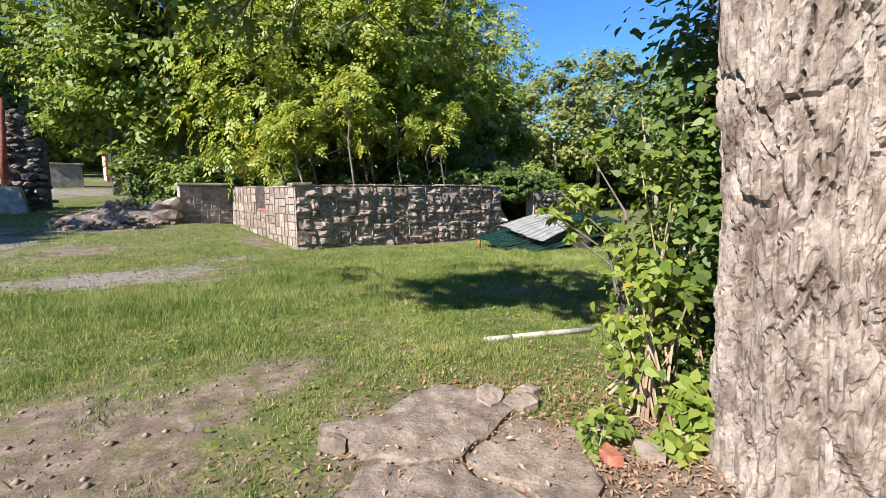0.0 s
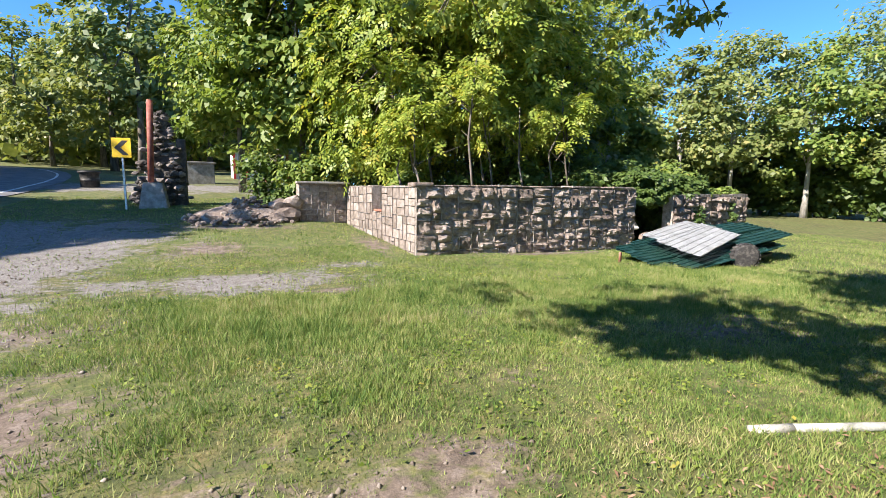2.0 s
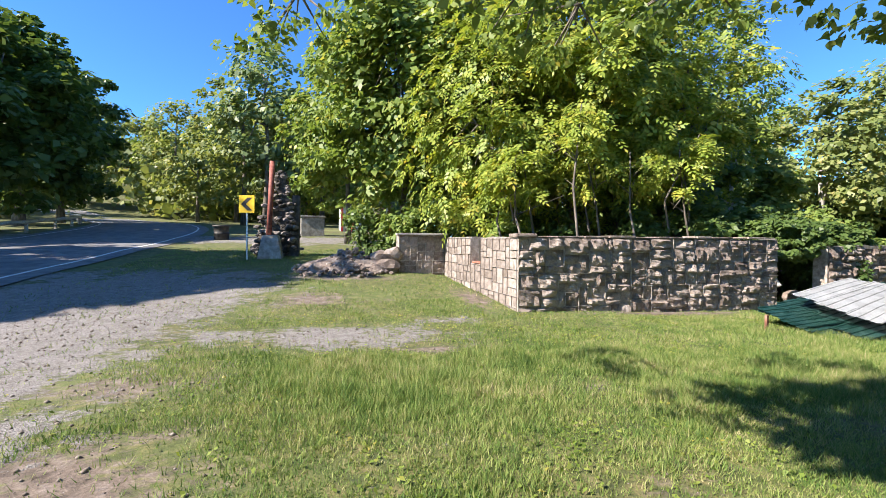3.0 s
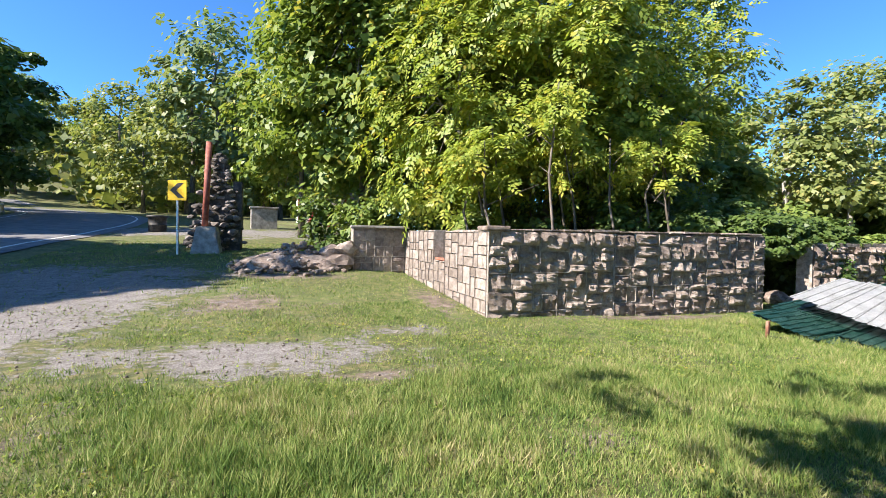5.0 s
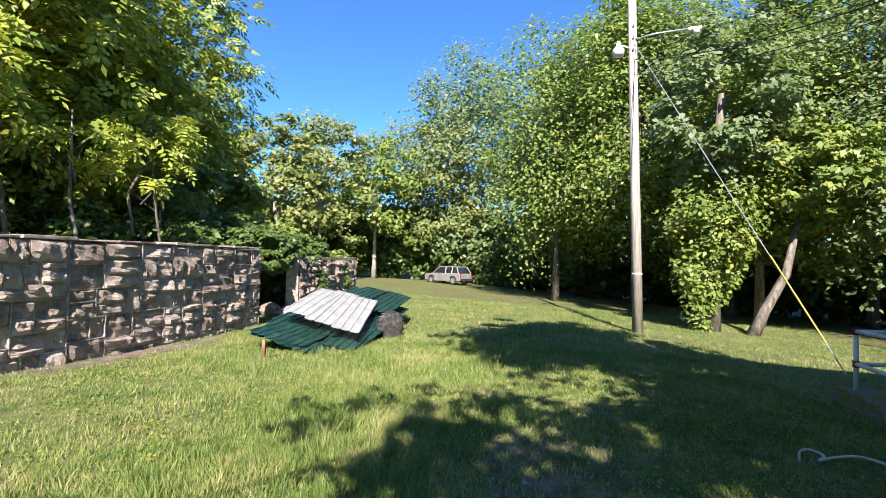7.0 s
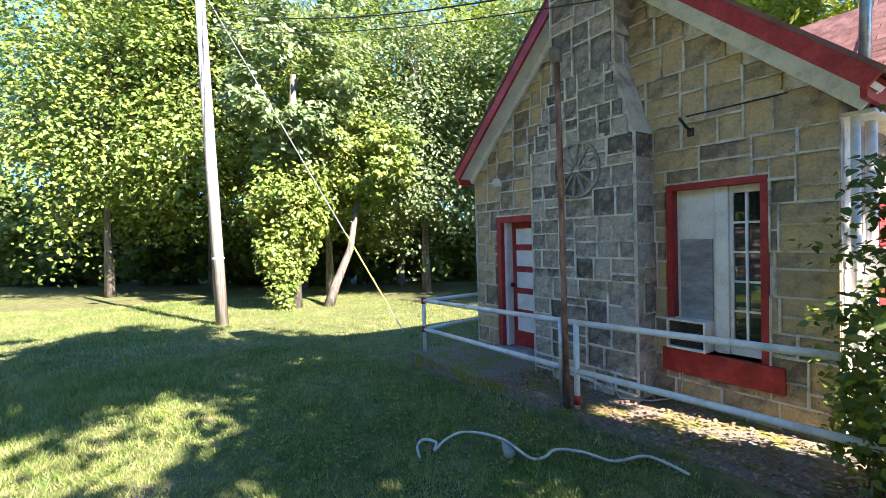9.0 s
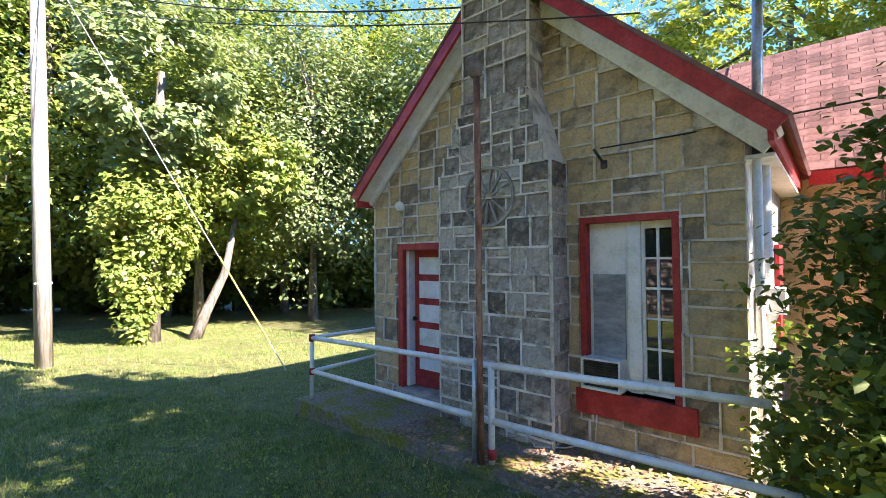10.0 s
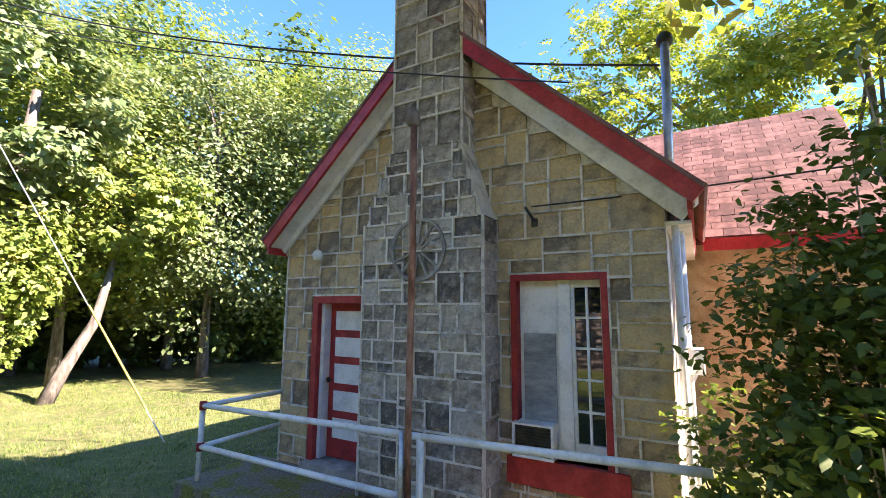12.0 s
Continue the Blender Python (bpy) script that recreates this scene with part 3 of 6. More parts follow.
# bare-stemmed saplings seen above the wall top
for x, y in ((4.2, 14.6), (5.1, 15.6), (5.7, 14.8), (6.6, 16.2), (7.3, 15.5), (7.8, 14.7), (4.3, 16.1), (8.5, 15.3), (9.4, 16.4), (10.1, 15.1), (10.9, 16.0), (3.6, 15.4), (6.1, 17.3), (9.0, 17.2)):
    s = thing("sapling", (x, y, 0.2), 0, "thin bare-stemmed sapling with a few leaves", "sapling", "saplings behind the wall")
    lx, ly, tl = rng.normal(0, 0.35), rng.normal(0, 0.25), rng.uniform(3.6, 5.4)
    part("stem", tube([(0, 0, 0), (lx * 0.7 + 0.12, ly * 0.4, 0.28 * tl), (lx * 0.6 - 0.1, ly, 0.56 * tl), (lx * 1.6, ly * 1.4, tl)], [0.05, 0.042, 0.034, 0.014], 6), "dark_bark", s, smooth=True)
    for q in range(4):
        z_ = tl * rng.uniform(0.5, 0.85)
        part("twig", tube([(lx * 0.8, ly, z_), (lx + rng.normal(0, 0.5), ly + rng.normal(0, 0.5), z_ + rng.uniform(0.2, 0.8))], [0.018, 0.005], 4), "dark_bark", s)
    lv, _ = clump_leaves((lx, ly, tl * 0.86), (0.9, 0.9, 0.9), 10, 12, 0.16, frond=0.34)
    mesh_object("foliage", lv, quads_for(len(lv) // 4), "leaf_yellow", s)

# wood on the far side of the lawn
WOOD = "trees at the lawn's far edge"
# back-row leaf_dark trees carry the wood's shade in their leaf colour
for x, y, tall, spread, mat, leaf, cl, per, bole in (
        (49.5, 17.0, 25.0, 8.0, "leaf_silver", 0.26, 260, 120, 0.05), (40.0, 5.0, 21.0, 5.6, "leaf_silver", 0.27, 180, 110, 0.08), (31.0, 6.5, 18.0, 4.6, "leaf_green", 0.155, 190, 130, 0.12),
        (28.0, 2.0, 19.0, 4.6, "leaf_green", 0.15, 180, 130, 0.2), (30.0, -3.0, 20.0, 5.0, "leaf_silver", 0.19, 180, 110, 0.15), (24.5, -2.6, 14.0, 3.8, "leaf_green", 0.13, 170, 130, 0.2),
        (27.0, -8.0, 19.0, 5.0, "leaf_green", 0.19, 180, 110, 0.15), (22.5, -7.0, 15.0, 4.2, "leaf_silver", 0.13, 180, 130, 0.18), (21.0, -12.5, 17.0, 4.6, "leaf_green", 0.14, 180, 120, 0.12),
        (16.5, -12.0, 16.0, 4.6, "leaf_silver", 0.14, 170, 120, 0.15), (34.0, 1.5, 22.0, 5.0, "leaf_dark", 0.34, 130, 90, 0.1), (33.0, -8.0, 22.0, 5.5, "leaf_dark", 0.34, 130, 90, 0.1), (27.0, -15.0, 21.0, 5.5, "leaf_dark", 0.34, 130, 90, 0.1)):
    tree(x, y, tall, spread, mat, leaf, cl, per, {"leaf_silver": "tall tree with silvery grey-green leaves", "leaf_green": "tall green tree at the edge of the wood", "leaf_yellow": "tall tree with sunlit yellowish leaves", "leaf_dark": "tall back-row tree, leaves coloured dark for the wood's shade"}[mat],
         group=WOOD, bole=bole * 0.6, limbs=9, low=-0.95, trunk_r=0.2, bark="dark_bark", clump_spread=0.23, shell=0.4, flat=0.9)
lt = thing("tree", (19.77, -0.71, on_ground(19.77, -0.71) - 0.1), 0, "leaning pale tree trunk at the edge of the wood", "tree", WOOD)
part("trunk", tube([(0, 0, 0), (0.1, -0.45, 1.0), (0.3, -1.15, 2.3), (0.9, -1.9, 5.0)], [0.22, 0.17, 0.14, 0.08], 9), "dark_bark", lt, smooth=True)
lv, _ = clump_leaves((0.9, -1.9, 6.0), (2.4, 2.4, 2.2), 60, 90, 0.17)
mesh_object("crown", lv, quads_for(len(lv) // 4), "leaf_green", lt)
vt = thing("tree", (20.12, 0.42, on_ground(20.12, 0.42) - 0.1), 0, "tree trunk wrapped in bright hanging vines", "tree", WOOD)
part("trunk", tube([(0, 0, 0), (0.1, 0, 4.0), (0.2, -0.3, 9.0)], [0.28, 0.22, 0.12], 9), "dark_bark", vt, smooth=True)
lv = np.concatenate([clump_leaves(c_, r_, k_, 70, 0.12, shell=0.2, flat=1.3, spread=0.3)[0] for c_, r_, k_ in (((0.1, 0, 4.2), (1.5, 1.5, 1.8), 80), ((-0.2, 0.5, 2.2), (0.6, 0.7, 2.2), 36), ((0.2, -0.5, 2.9), (0.5, 0.6, 1.5), 24), ((0.1, 0.9, 3.6), (0.6, 0.6, 1.3), 20))])
mesh_object("vine", lv, quads_for(len(lv) // 4), "leaf_green", vt, label="bright green hanging vine")
lv, _ = clump_leaves((0.2, -0.3, 8.5), (2.6, 2.6, 3.4), 90, 100, 0.17)
mesh_object("crown", lv, quads_for(len(lv) // 4), "leaf_silver", vt)
# undergrowth: leaf_dark puts the shade under the crowns into the colour
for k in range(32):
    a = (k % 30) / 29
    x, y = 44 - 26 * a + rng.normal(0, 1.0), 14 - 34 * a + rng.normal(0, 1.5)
    bush(x + 3, y - 1, rng.uniform(3.0, 5.5), 2.6, "leaf_dark", 0.3, 40, 60, "undergrowth coloured dark for the shade below the trees", group="undergrowth of the wood", stems=2)
# further trees beyond the walls, past the car
for x, y, tall, spread, mat, cl in ((30, 27, 12, 4.2, "leaf_far", 90), (26, 31, 13, 4.0, "leaf_green", 90), (36, 27, 15, 4.6, "leaf_far", 100), (41, 24, 14, 4.5, "leaf_green", 100), (46, 19, 17, 5, "leaf_far", 100),
                                 (22, 33, 11, 3.8, "leaf_far", 90), (31, 44, 22, 4.6, "leaf_yellow", 90), (38, 42, 23, 4.4, "leaf_yellow", 90), (46, 34, 17, 5, "leaf_far", 90), (17, 30, 12, 3.6, "leaf_green", 90), (25, 41, 18, 4.5, "leaf_far", 90), (52, 26, 18, 6, "leaf_far", 90), (20.5, 24.5, 9.0, 3.0, "leaf_green", 90), (16.0, 24.0, 11.0, 3.2, "leaf_silver", 90)):
    tree(x, y, tall, spread, mat, 0.25, cl + 10, 64, "distant leafy tree beyond the ruined walls", group="distant trees", bole=0.12, limbs=5, bark="pale_bark", trunk_r=0.22, low=-0.9)
# wooded slope along the road
k = 0
for row in range(5):
    for j in range(13):
        b = radians(-38 + 3.3 * j + rng.normal(0, 0.9) + row * 0.7)
        d = 48 + row * 13 + rng.normal(0, 2.5)
        x, y = math.sin(b) * d, 4 + math.cos(b) * d
        if abs(x - float(road_centre(y))) < 7.0:
            continue
        tree(x, y, rng.uniform(12, 18.5), rng.uniform(3.6, 5.0), ("leaf_far", "leaf_green", "leaf_far", "leaf_silver")[k % 4], 0.38, 70, 38, "tree on the wooded slope beside the road", group="trees of the wooded slope", bole=0.08, limbs=2, low=-0.95)
        k += 1
# shaded roadside trees, the shade coloured into the leaves
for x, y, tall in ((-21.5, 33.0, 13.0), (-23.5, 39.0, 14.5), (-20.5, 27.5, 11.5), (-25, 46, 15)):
    tree(x, y, tall, 4.4, "leaf_dark", 0.36, 120, 80, "roadside tree with leaves coloured dark for shade", group="roadside trees", bole=0.08, limbs=5, low=-0.95)
for x, y, tall in ((-20.8, 14.2, 17.0), (-21.0, 11.5, 14.0), (-22.0, 17.5, 15.0), (-22.0, 5.0, 12.0)):
    tree(x, y, tall, 3.6, "leaf_green", 0.36, 90, 70, "leafy tree across the road", group="roadside trees", bole=0.2, limbs=5)
# woodland all round, far off
n = 52000
ba, bd = rng.uniform(0, 2 * np.pi, n), rng.uniform(66, 92, n)
bx_, by_ = 8 + np.cos(ba) * bd, 6 + np.sin(ba) * bd
top_ = 7.5 + 3.5 * np.sin(ba * 9) * np.cos(ba * 23) + 2.0 * np.sin(ba * 57)
ok = (np.abs(bx_ - road_centre(by_)) > 8) & ~((bx_ < -40) & (by_ < 20))
bz_ = height(bx_, by_) + top_ * rng.random(n) ** 0.8
wv = leaf_quads(np.stack([bx_, by_, bz_], 1)[ok], np.tile([0, 0, 0.4], (int(ok.sum()), 1)), 0.95, 1.0, 1.2)
wood = mesh_object("far_wood", wv, quads_for(len(wv) // 4), "leaf_far")
tagged(wood, "distant band of green woodland round the clearing", "wood", kind="stuff")
# behind the house
for x, y, tall, spread in ((4.5, -11.5, 13.0, 4.4), (-0.5, -10.5, 12.0, 4.2), (9.5, -13.0, 12.0, 4.0), (-5.5, -8.5, 11.0, 4.0)):
    tree(x, y, tall, spread, "leaf_yellow", 0.2, 190, 24, "bright yellow-green tree behind the house", group="trees behind the house", bole=0.1, low=-0.9, frond=0.42)


# ---- the great tree by the path ----
def great_tree():
    x, y = 2.3, 1.2
    t = thing("tree", (x, y, on_ground(x, y) - 0.05), 0, "huge old maple with pale flaking bark and low boughs", "tree")
    sides, rings = 210, 280
    vs, fs = [], []
    for i in range(rings):
        z = 5.6 * i / (rings - 1)
        flare = 0.07 * math.exp(-z / 0.3)
        lean_ = max(0.0, 1 - z / 2.6)
        for k in range(sides):
            a = 2 * math.pi * k / sides
            ca, sa = math.cos(a), math.sin(a)
            warp = 0.10 * noise.noise(Vector((ca * 2.2, sa * 2.2, z * 2.0)))
            p = Vector((ca * 0.40 + warp, sa * 0.40 - warp, z * 0.22 + warp * 0.8))
            d, cell = noise.voronoi(p / 0.105)
            d2, cell2 = noise.voronoi(p / 0.042 + Vector((9, 4, 2)))
            crack = -0.045 * math.exp(-(d[1] - d[0]) * 22.0) - 0.016 * math.exp(-(d2[1] - d2[0]) * 14.0)
            plate = 0.030 * noise.noise(cell[0] * 3.7) + 0.018 * noise.noise(cell2[0] * 5.3)
            fine = noise.noise(Vector((ca * 30, sa * 30, z * 12)))
            r = 0.405 - 0.010 * z + flare * (1 + 0.6 * math.sin(4 * a + 1)) + 0.05 * noise.noise(Vector((ca * 1.6, sa * 1.6, z * 0.8))) + crack + plate + 0.005 * fine
            vs.append((r * ca + 0.06 * lean_, r * sa - 0.16 * lean_, z))
    for i in range(rings - 1):
        for k in range(sides):
            q = (k + 1) % sides
            fs.append((i * sides + k, i * sides + q, (i + 1) * sides + q, (i + 1) * sides + k))
    mesh_object("trunk", vs, fs, "bark", t, smooth=False)
    crown, spray = [], []
    low_tips = ((-3.5, 5.8, 3.6), (-0.9, 5.5, 3.6), (-0.1, 4.9, 3.65), (-1.7, 4.3, 3.3), (-3.0, 4.2, 3.3), (0.35, 3.8, 3.3))
    high_tips = ((4.2, 3.0, 6.6), (0.2, 0.8, 11.0), (-1.6, 2.0, 8.6), (3.4, 1.6, 9.0), (-4.6, 2.4, 6.3), (-1.0, -0.6, 9.8), (1.9, 3.2, 6.8), (-3.2, -0.2, 7.3), (0.8, 1.8, 7.4), (-1.6, 0.1, 5.7), (-1.4, -1.0, 6.2), (0.6, -1.2, 6.6))
    for tip in low_tips + high_tips:
        low = tip in low_tips
        e = Vector(tip)
        s = Vector((0, 0, rng.uniform(3.6, 5.4)))
        if low:
            s = s.lerp(e, 0.72) + Vector((0, 0, 0.7))
        part("limb", tube([s, s.lerp(e, 0.35) + Vector((0, 0, 0.1 if low else 0.9)), s.lerp(e, 0.7) + Vector((0, 0, 0.1 if low else 0.7)), e], [0.022, 0.018, 0.012, 0.005] if low else [0.17, 0.12, 0.07, 0.025], 7), "dark_bark", t, smooth=True)
        if low:
            lv, cc = clump_leaves(tip, (0.8, 0.8, 0.3), 11, 34, 0.055, shell=0.3, flat=0.5, spread=0.24, fine=True)
            spray.append(lv)
        else:
            lv, cc = clump_leaves(tip, (2.0, 2.0, 1.0), 36, 64, 0.15, shell=0.2, flat=0.6, spread=0.28)
        if not low:
            crown.append(lv)
        for q in range(5):
            part("twig", tube([s.lerp(e, 0.8), Vector(cc[q])], [0.012, 0.004] if low else [0.03, 0.006], 4), "dark_bark", t)
    lv = np.concatenate(crown)
    mesh_object("crown", lv, quads_for(len(lv) // 4), "leaf_green", t)
    lv = np.concatenate(spray)
    mesh_object("low_bough", lv, leaf_faces(len(lv) // 6, 6), "leaf_green", t, label="drooping low boughs of maple leaves")


great_tree()
# vine and brush between the trunk and the house
for x, y, tall, spread, mat, cl, per, lf, st in (
        (2.4, 1.95, 1.3, 0.36, "leaf_shoot", 24, 18, 0.058, 30), (2.6, 2.15, 2.2, 0.45, "leaf_shoot", 30, 20, 0.058, 28), (2.75, 1.95, 4.0, 0.42, "leaf_dark", 50, 40, 0.055, 10),
        (3.4, 1.5, 2.7, 0.5, "leaf_dark", 80, 50, 0.05, 12), (3.1, 1.85, 3.0, 0.5, "leaf_dark", 60, 44, 0.05, 12), (3.7, 1.25, 1.5, 0.35, "leaf_green", 40, 36, 0.045, 8), (2.95, 1.65, 2.5, 0.5, "leaf_dark", 60, 44, 0.05, 8), (2.75, 1.5, 3.3, 0.45, "leaf_dark", 44, 40, 0.05, 6), (3.2, 2.25, 1.7, 0.45, "leaf_shoot", 40, 24, 0.056, 24), (2.15, 1.75, 0.45, 0.3, "leaf_shoot", 14, 20, 0.06, 5), (3.75, 1.35, 0.7, 0.3, "leaf_green", 14, 20, 0.045, 4), (1.75, 1.9, 0.28, 0.16, "leaf_green", 8, 12, 0.05, 3)):
    bush(x, y, tall, spread, mat, lf, cl, per, "tangled vine and brush with bright leaves" if mat != "leaf_dark" else "dark leafy brush beside the house", stems=st, fine=True, bark="cane")
sprig = thing("bush", (2.6, 2.2, on_ground(2.6, 2.2)), 0, "long arching shoot with sunlit yellow-green leaves", "bush")
for dx, dy, dz in ((-0.45, 0.4, 1.55), (-0.35, 0.5, 1.3), (-0.2, 0.35, 1.85), (-0.5, 0.55, 1.45)):
    part("stem", tube([(0, 0, 0), (dx * 0.3, dy * 0.3, dz * 0.75), (dx, dy, dz)], [0.014, 0.01, 0.004], 5), "dark_bark", sprig)
    lv, _ = clump_leaves((dx * 0.8, dy * 0.8, dz), (0.16, 0.16, 0.14), 6, 16, 0.05, fine=True)
    mesh_object("foliage", lv, leaf_faces(len(lv) // 6, 6), "leaf_shoot", sprig)


# ---- stonework ----
def courses(w, h, lo, hi, seed):
    """Random rectangular stones filling w x h."""
    r = random.Random(seed)
    done, todo = [], [(0.0, 0.0, w, h)]
    while todo:
        a, b, c, d = todo.pop()
        ww, hh = c - a, d - b
        if ww <= hi[0] and hh <= hi[1] and (ww < lo[0] * 2 or hh < lo[1] * 2 or r.random() < 0.45):
            done.append((a, b, c, d))
        elif ww / hi[0] > hh / hi[1]:
            s = a + ww * r.uniform(0.32, 0.68)
            todo += [(a, b, s, d), (s, b, c, d)]
        else:
            s = b + hh * r.uniform(0.32, 0.68)
            todo += [(a, b, c, s), (a, s, c, d)]
    return done


def stone_mesh(w, h, out, rough, seed, nseg=3):
    """A rock-faced block, w by h, its face at about out in front of the wall plane; x along, z up, y outwards."""
    r = random.Random(seed)
    vs, fs = [], []
    tx, tz = r.uniform(-0.5, 0.5) * rough / w, r.uniform(-0.5, 0.5) * rough / h
    for j in range(nseg + 1):
        for i in range(nseg + 1):
            e = i in (0, nseg) or j in (0, nseg)
            u, v = w * i / nseg, h * j / nseg
            lump = noise.noise(Vector((u * 6, v * 6, seed * 0.37))) * 1.3 + noise.noise(Vector((u * 15, v * 15, seed * 0.71))) * 0.7
            face = out * (0.5 if e else 1.0) - rough * (0.25 if e else 1.0) * lump + tx * (u - w / 2) * 2 + tz * (v - h / 2) * 2
            jig = 0.0 if e else 0.05
            vs.append((u + r.gauss(0, jig) * w / nseg * 3, min(face, -0.002), v + r.gauss(0, jig) * h / nseg * 3))
    n = nseg + 1
    for j in range(nseg):
        for i in range(nseg):
            a = j * n + i
            fs.append((a + 1, a, a + n, a + n + 1))
    rim = [i for i in range(n)] + [j * n + nseg for j in range(1, n)] + [nseg * n + i for i in range(nseg - 1, -1, -1)] + [j * n for j in range(nseg - 1, 0, -1)]
    base = len(vs)
    for k in rim:
        vs.append((vs[k][0], -0.03, vs[k][2]))
    for k in range(len(rim)):
        q = (k + 1) % len(rim)
        fs.append((rim[k], rim[q], base + q, base + k))
    me = bpy.data.meshes.new("stone")
    me.from_pydata(vs, [], fs)
    return me


def face_stones(parent, origin, turn, w, h, lo, hi, mat, seed, out=0.01, rough=0.006, gap=0.012, keep=None, bead=None, bead_mat="mortar", name="stone", nseg=3, clip=None, limit=None, holes=()):
    """Stones over one wall face. origin: lower left corner seen from outside; turn: degrees by which local x is turned. keep(u0,v0,u1,v1) says which stay."""
    base = pose(*origin, 0, 0, turn)
    beads = []
    cells = courses(w, h, lo, hi, seed)
    for u0, v0, u1, v1 in holes:
        cut = []
        for a, b, c, d in cells:
            if c <= u0 or a >= u1 or d <= v0 or b >= v1:
                cut.append((a, b, c, d))
                continue
            if a < u0:
                cut.append((a, b, u0, d))
            if c > u1:
                cut.append((u1, b, c, d))
            if b < v0:
                cut.append((max(a, u0), b, min(c, u1), v0))
            if d > v1:
                cut.append((max(a, u0), v1, min(c, u1), d))
        cells = [q for q in cut if q[2] - q[0] > 0.045 and q[3] - q[1] > 0.045]
    for i, (a, b, c, d) in enumerate(cells):
        if limit:
            lo_, hi_ = limit((b + d) / 2)
            a, c = max(a, lo_), min(c, hi_)
            if c - a < 0.06:
                continue
        if clip:
            d = min(d, clip((a + c) / 2))
            if d - b < 0.05:
                continue
        if keep and not keep(a, b, c, d):
            continue
        r = random.Random(seed * 1000 + i)
        o = out * r.choice((0.4, 0.7, 1.0, 1.3, 1.6))
        me = stone_mesh(c - a - gap, d - b - gap, -o, rough, seed * 1000 + i, nseg)
        me.materials.append(M[mat])
        ob = new(name, me)
        ob.parent = parent
        ob.matrix_basis = base @ pose(a + gap / 2, 0, b + gap / 2)
        if bead:
            for u0, v0, u1, v1 in ((a, b, c, b), (a, b, a, d)):
                t = bead * r.uniform(0.7, 1.2) / 2
                beads.append(box((u0 - t, -bead * r.uniform(0.72, 1.05) - abs(out) * 0.6, v0 - t), (u1 + t, 0.01, v1 + t)))
    if beads:
        tagged(part("pointing", join(*beads), bead_mat, parent), kind="stuff").matrix_basis = base


def wall_core(name, a, b, z0, z1, thick, mat, label, z0b=None, z1b=None):
    """A straight wall from a to b, its outer face on the line, thick towards the left of the way."""
    a, b = Vector((*a, 0)), Vector((*b, 0))
    d = (b - a).normalized()
    n = Vector((-d.y, d.x, 0)) * thick
    z0b, z1b = z0 if z0b is None else z0b, z1 if z1b is None else z1b
    segs = max(2, int((b - a).length / 0.35))
    vs, fs = [], []
    for i in range(segs + 1):
        f = i / segs
        p = a.lerp(b, f)
        jz = 0.0 if i in (0, segs) else rng.uniform(-0.03, 0.03)
        for q, z in ((p, z0 + (z0b - z0) * f), (p, z1 + (z1b - z1) * f + jz), (p + n, z1 + (z1b - z1) * f + jz), (p + n, z0 + (z0b - z0) * f)):
            vs.append((q.x, q.y, z))
    for i in range(segs):
        k = i * 4
        for e in range(4):
            fs.append((k + e, k + 4 + e, k + 4 + (e + 1) % 4, k + (e + 1) % 4))
    fs += [(0, 1, 2, 3), (segs * 4 + 3, segs * 4 + 2, segs * 4 + 1, segs * 4)]
    ob = mesh_object(name, vs, fs, mat)
    return tagged(ob, label, "wall", kind="structure")


C, R_ = Vector((3.08, 12.2, 0)), Vector((11.25, 13.28, 0))
front_turn = math.degrees(math.atan2(R_.y - C.y, R_.x - C.x))
w_front = wall_core("wall_front", (C.x, C.y), (R_.x, R_.y), -0.6, 1.70, 0.42, "ruin_mortar", "long ruined wall of rough dark fieldstone with raised joints", z1b=1.74)
L_ = (2.55, 17.9)
side_len = math.hypot(L_[0] - C.x, L_[1] - C.y)
side_turn = math.degrees(math.atan2(C.y - L_[1], C.x - L_[0]))
# the side wall has a notch for a window
def along(s):
    return (C.x + (L_[0] - C.x) * s / side_len, C.y + (L_[1] - C.y) * s / side_len)


for nm, s0, s1, za, zb in (("wall_side", 0.0, 2.25, -0.4, 1.70), ("wall_side_sill", 2.25, 3.05, -0.4, 0.98), ("wall_side_end", 3.05, side_len, -0.2, 1.73)):
    wall_core(nm, along(s1), along(s0), za, zb, 0.38, "ruin_mortar", "pale sunlit wall of squared stones with a window notch")
n0, n1 = along(2.27), along(3.03)
nb = part("sill_brick", box((-0.38, 0.02, 0.985), (0.38, 0.20, 1.04), 0.01), "brick", bpy.data.objects["wall_side_sill"], "red brick sill")
nb.matrix_basis = pose((n0[0] + n1[0]) / 2, (n0[1] + n1[1]) / 2, 0, 0, 0, side_turn)
# added near-black panel standing for the shade seen through the notch
nb = part("notch_board", box((-0.38, 0.24, 0.985), (0.38, 0.28, 1.66), 0.006), "interior_shade", bpy.data.objects["wall_side_sill"], "added dark panel standing for the shaded notch opening")
nb.matrix_basis = pose((n0[0] + n1[0]) / 2, (n0[1] + n1[1]) / 2, 0, 0, 0, side_turn)
w_left = wall_core("wall_left", (0.93, 17.66), (2.52, 17.9), 0.2, 1.80, 0.38, "ruin_mortar", "short shaded wall of squared stones with a flat cap")
w_far = wall_core("wall_far", (13.4, 13.56), (18.6, 14.3), -0.8, 1.55, 0.4, "ruin_mortar", "overgrown ruined wall of rough stones", z1b=1.62)
wall_core("wall_back", (18.6, 18.5), (2.6, 18.5), -0.6, 1.5, 0.4, "ruin_mortar", "back wall of the ruin under the shrubs")
cap = part("cap_slab", box((0.86, 17.56, 1.80), (2.60, 18.32, 1.87), 0.015), "concrete", w_left, "flat concrete cap")
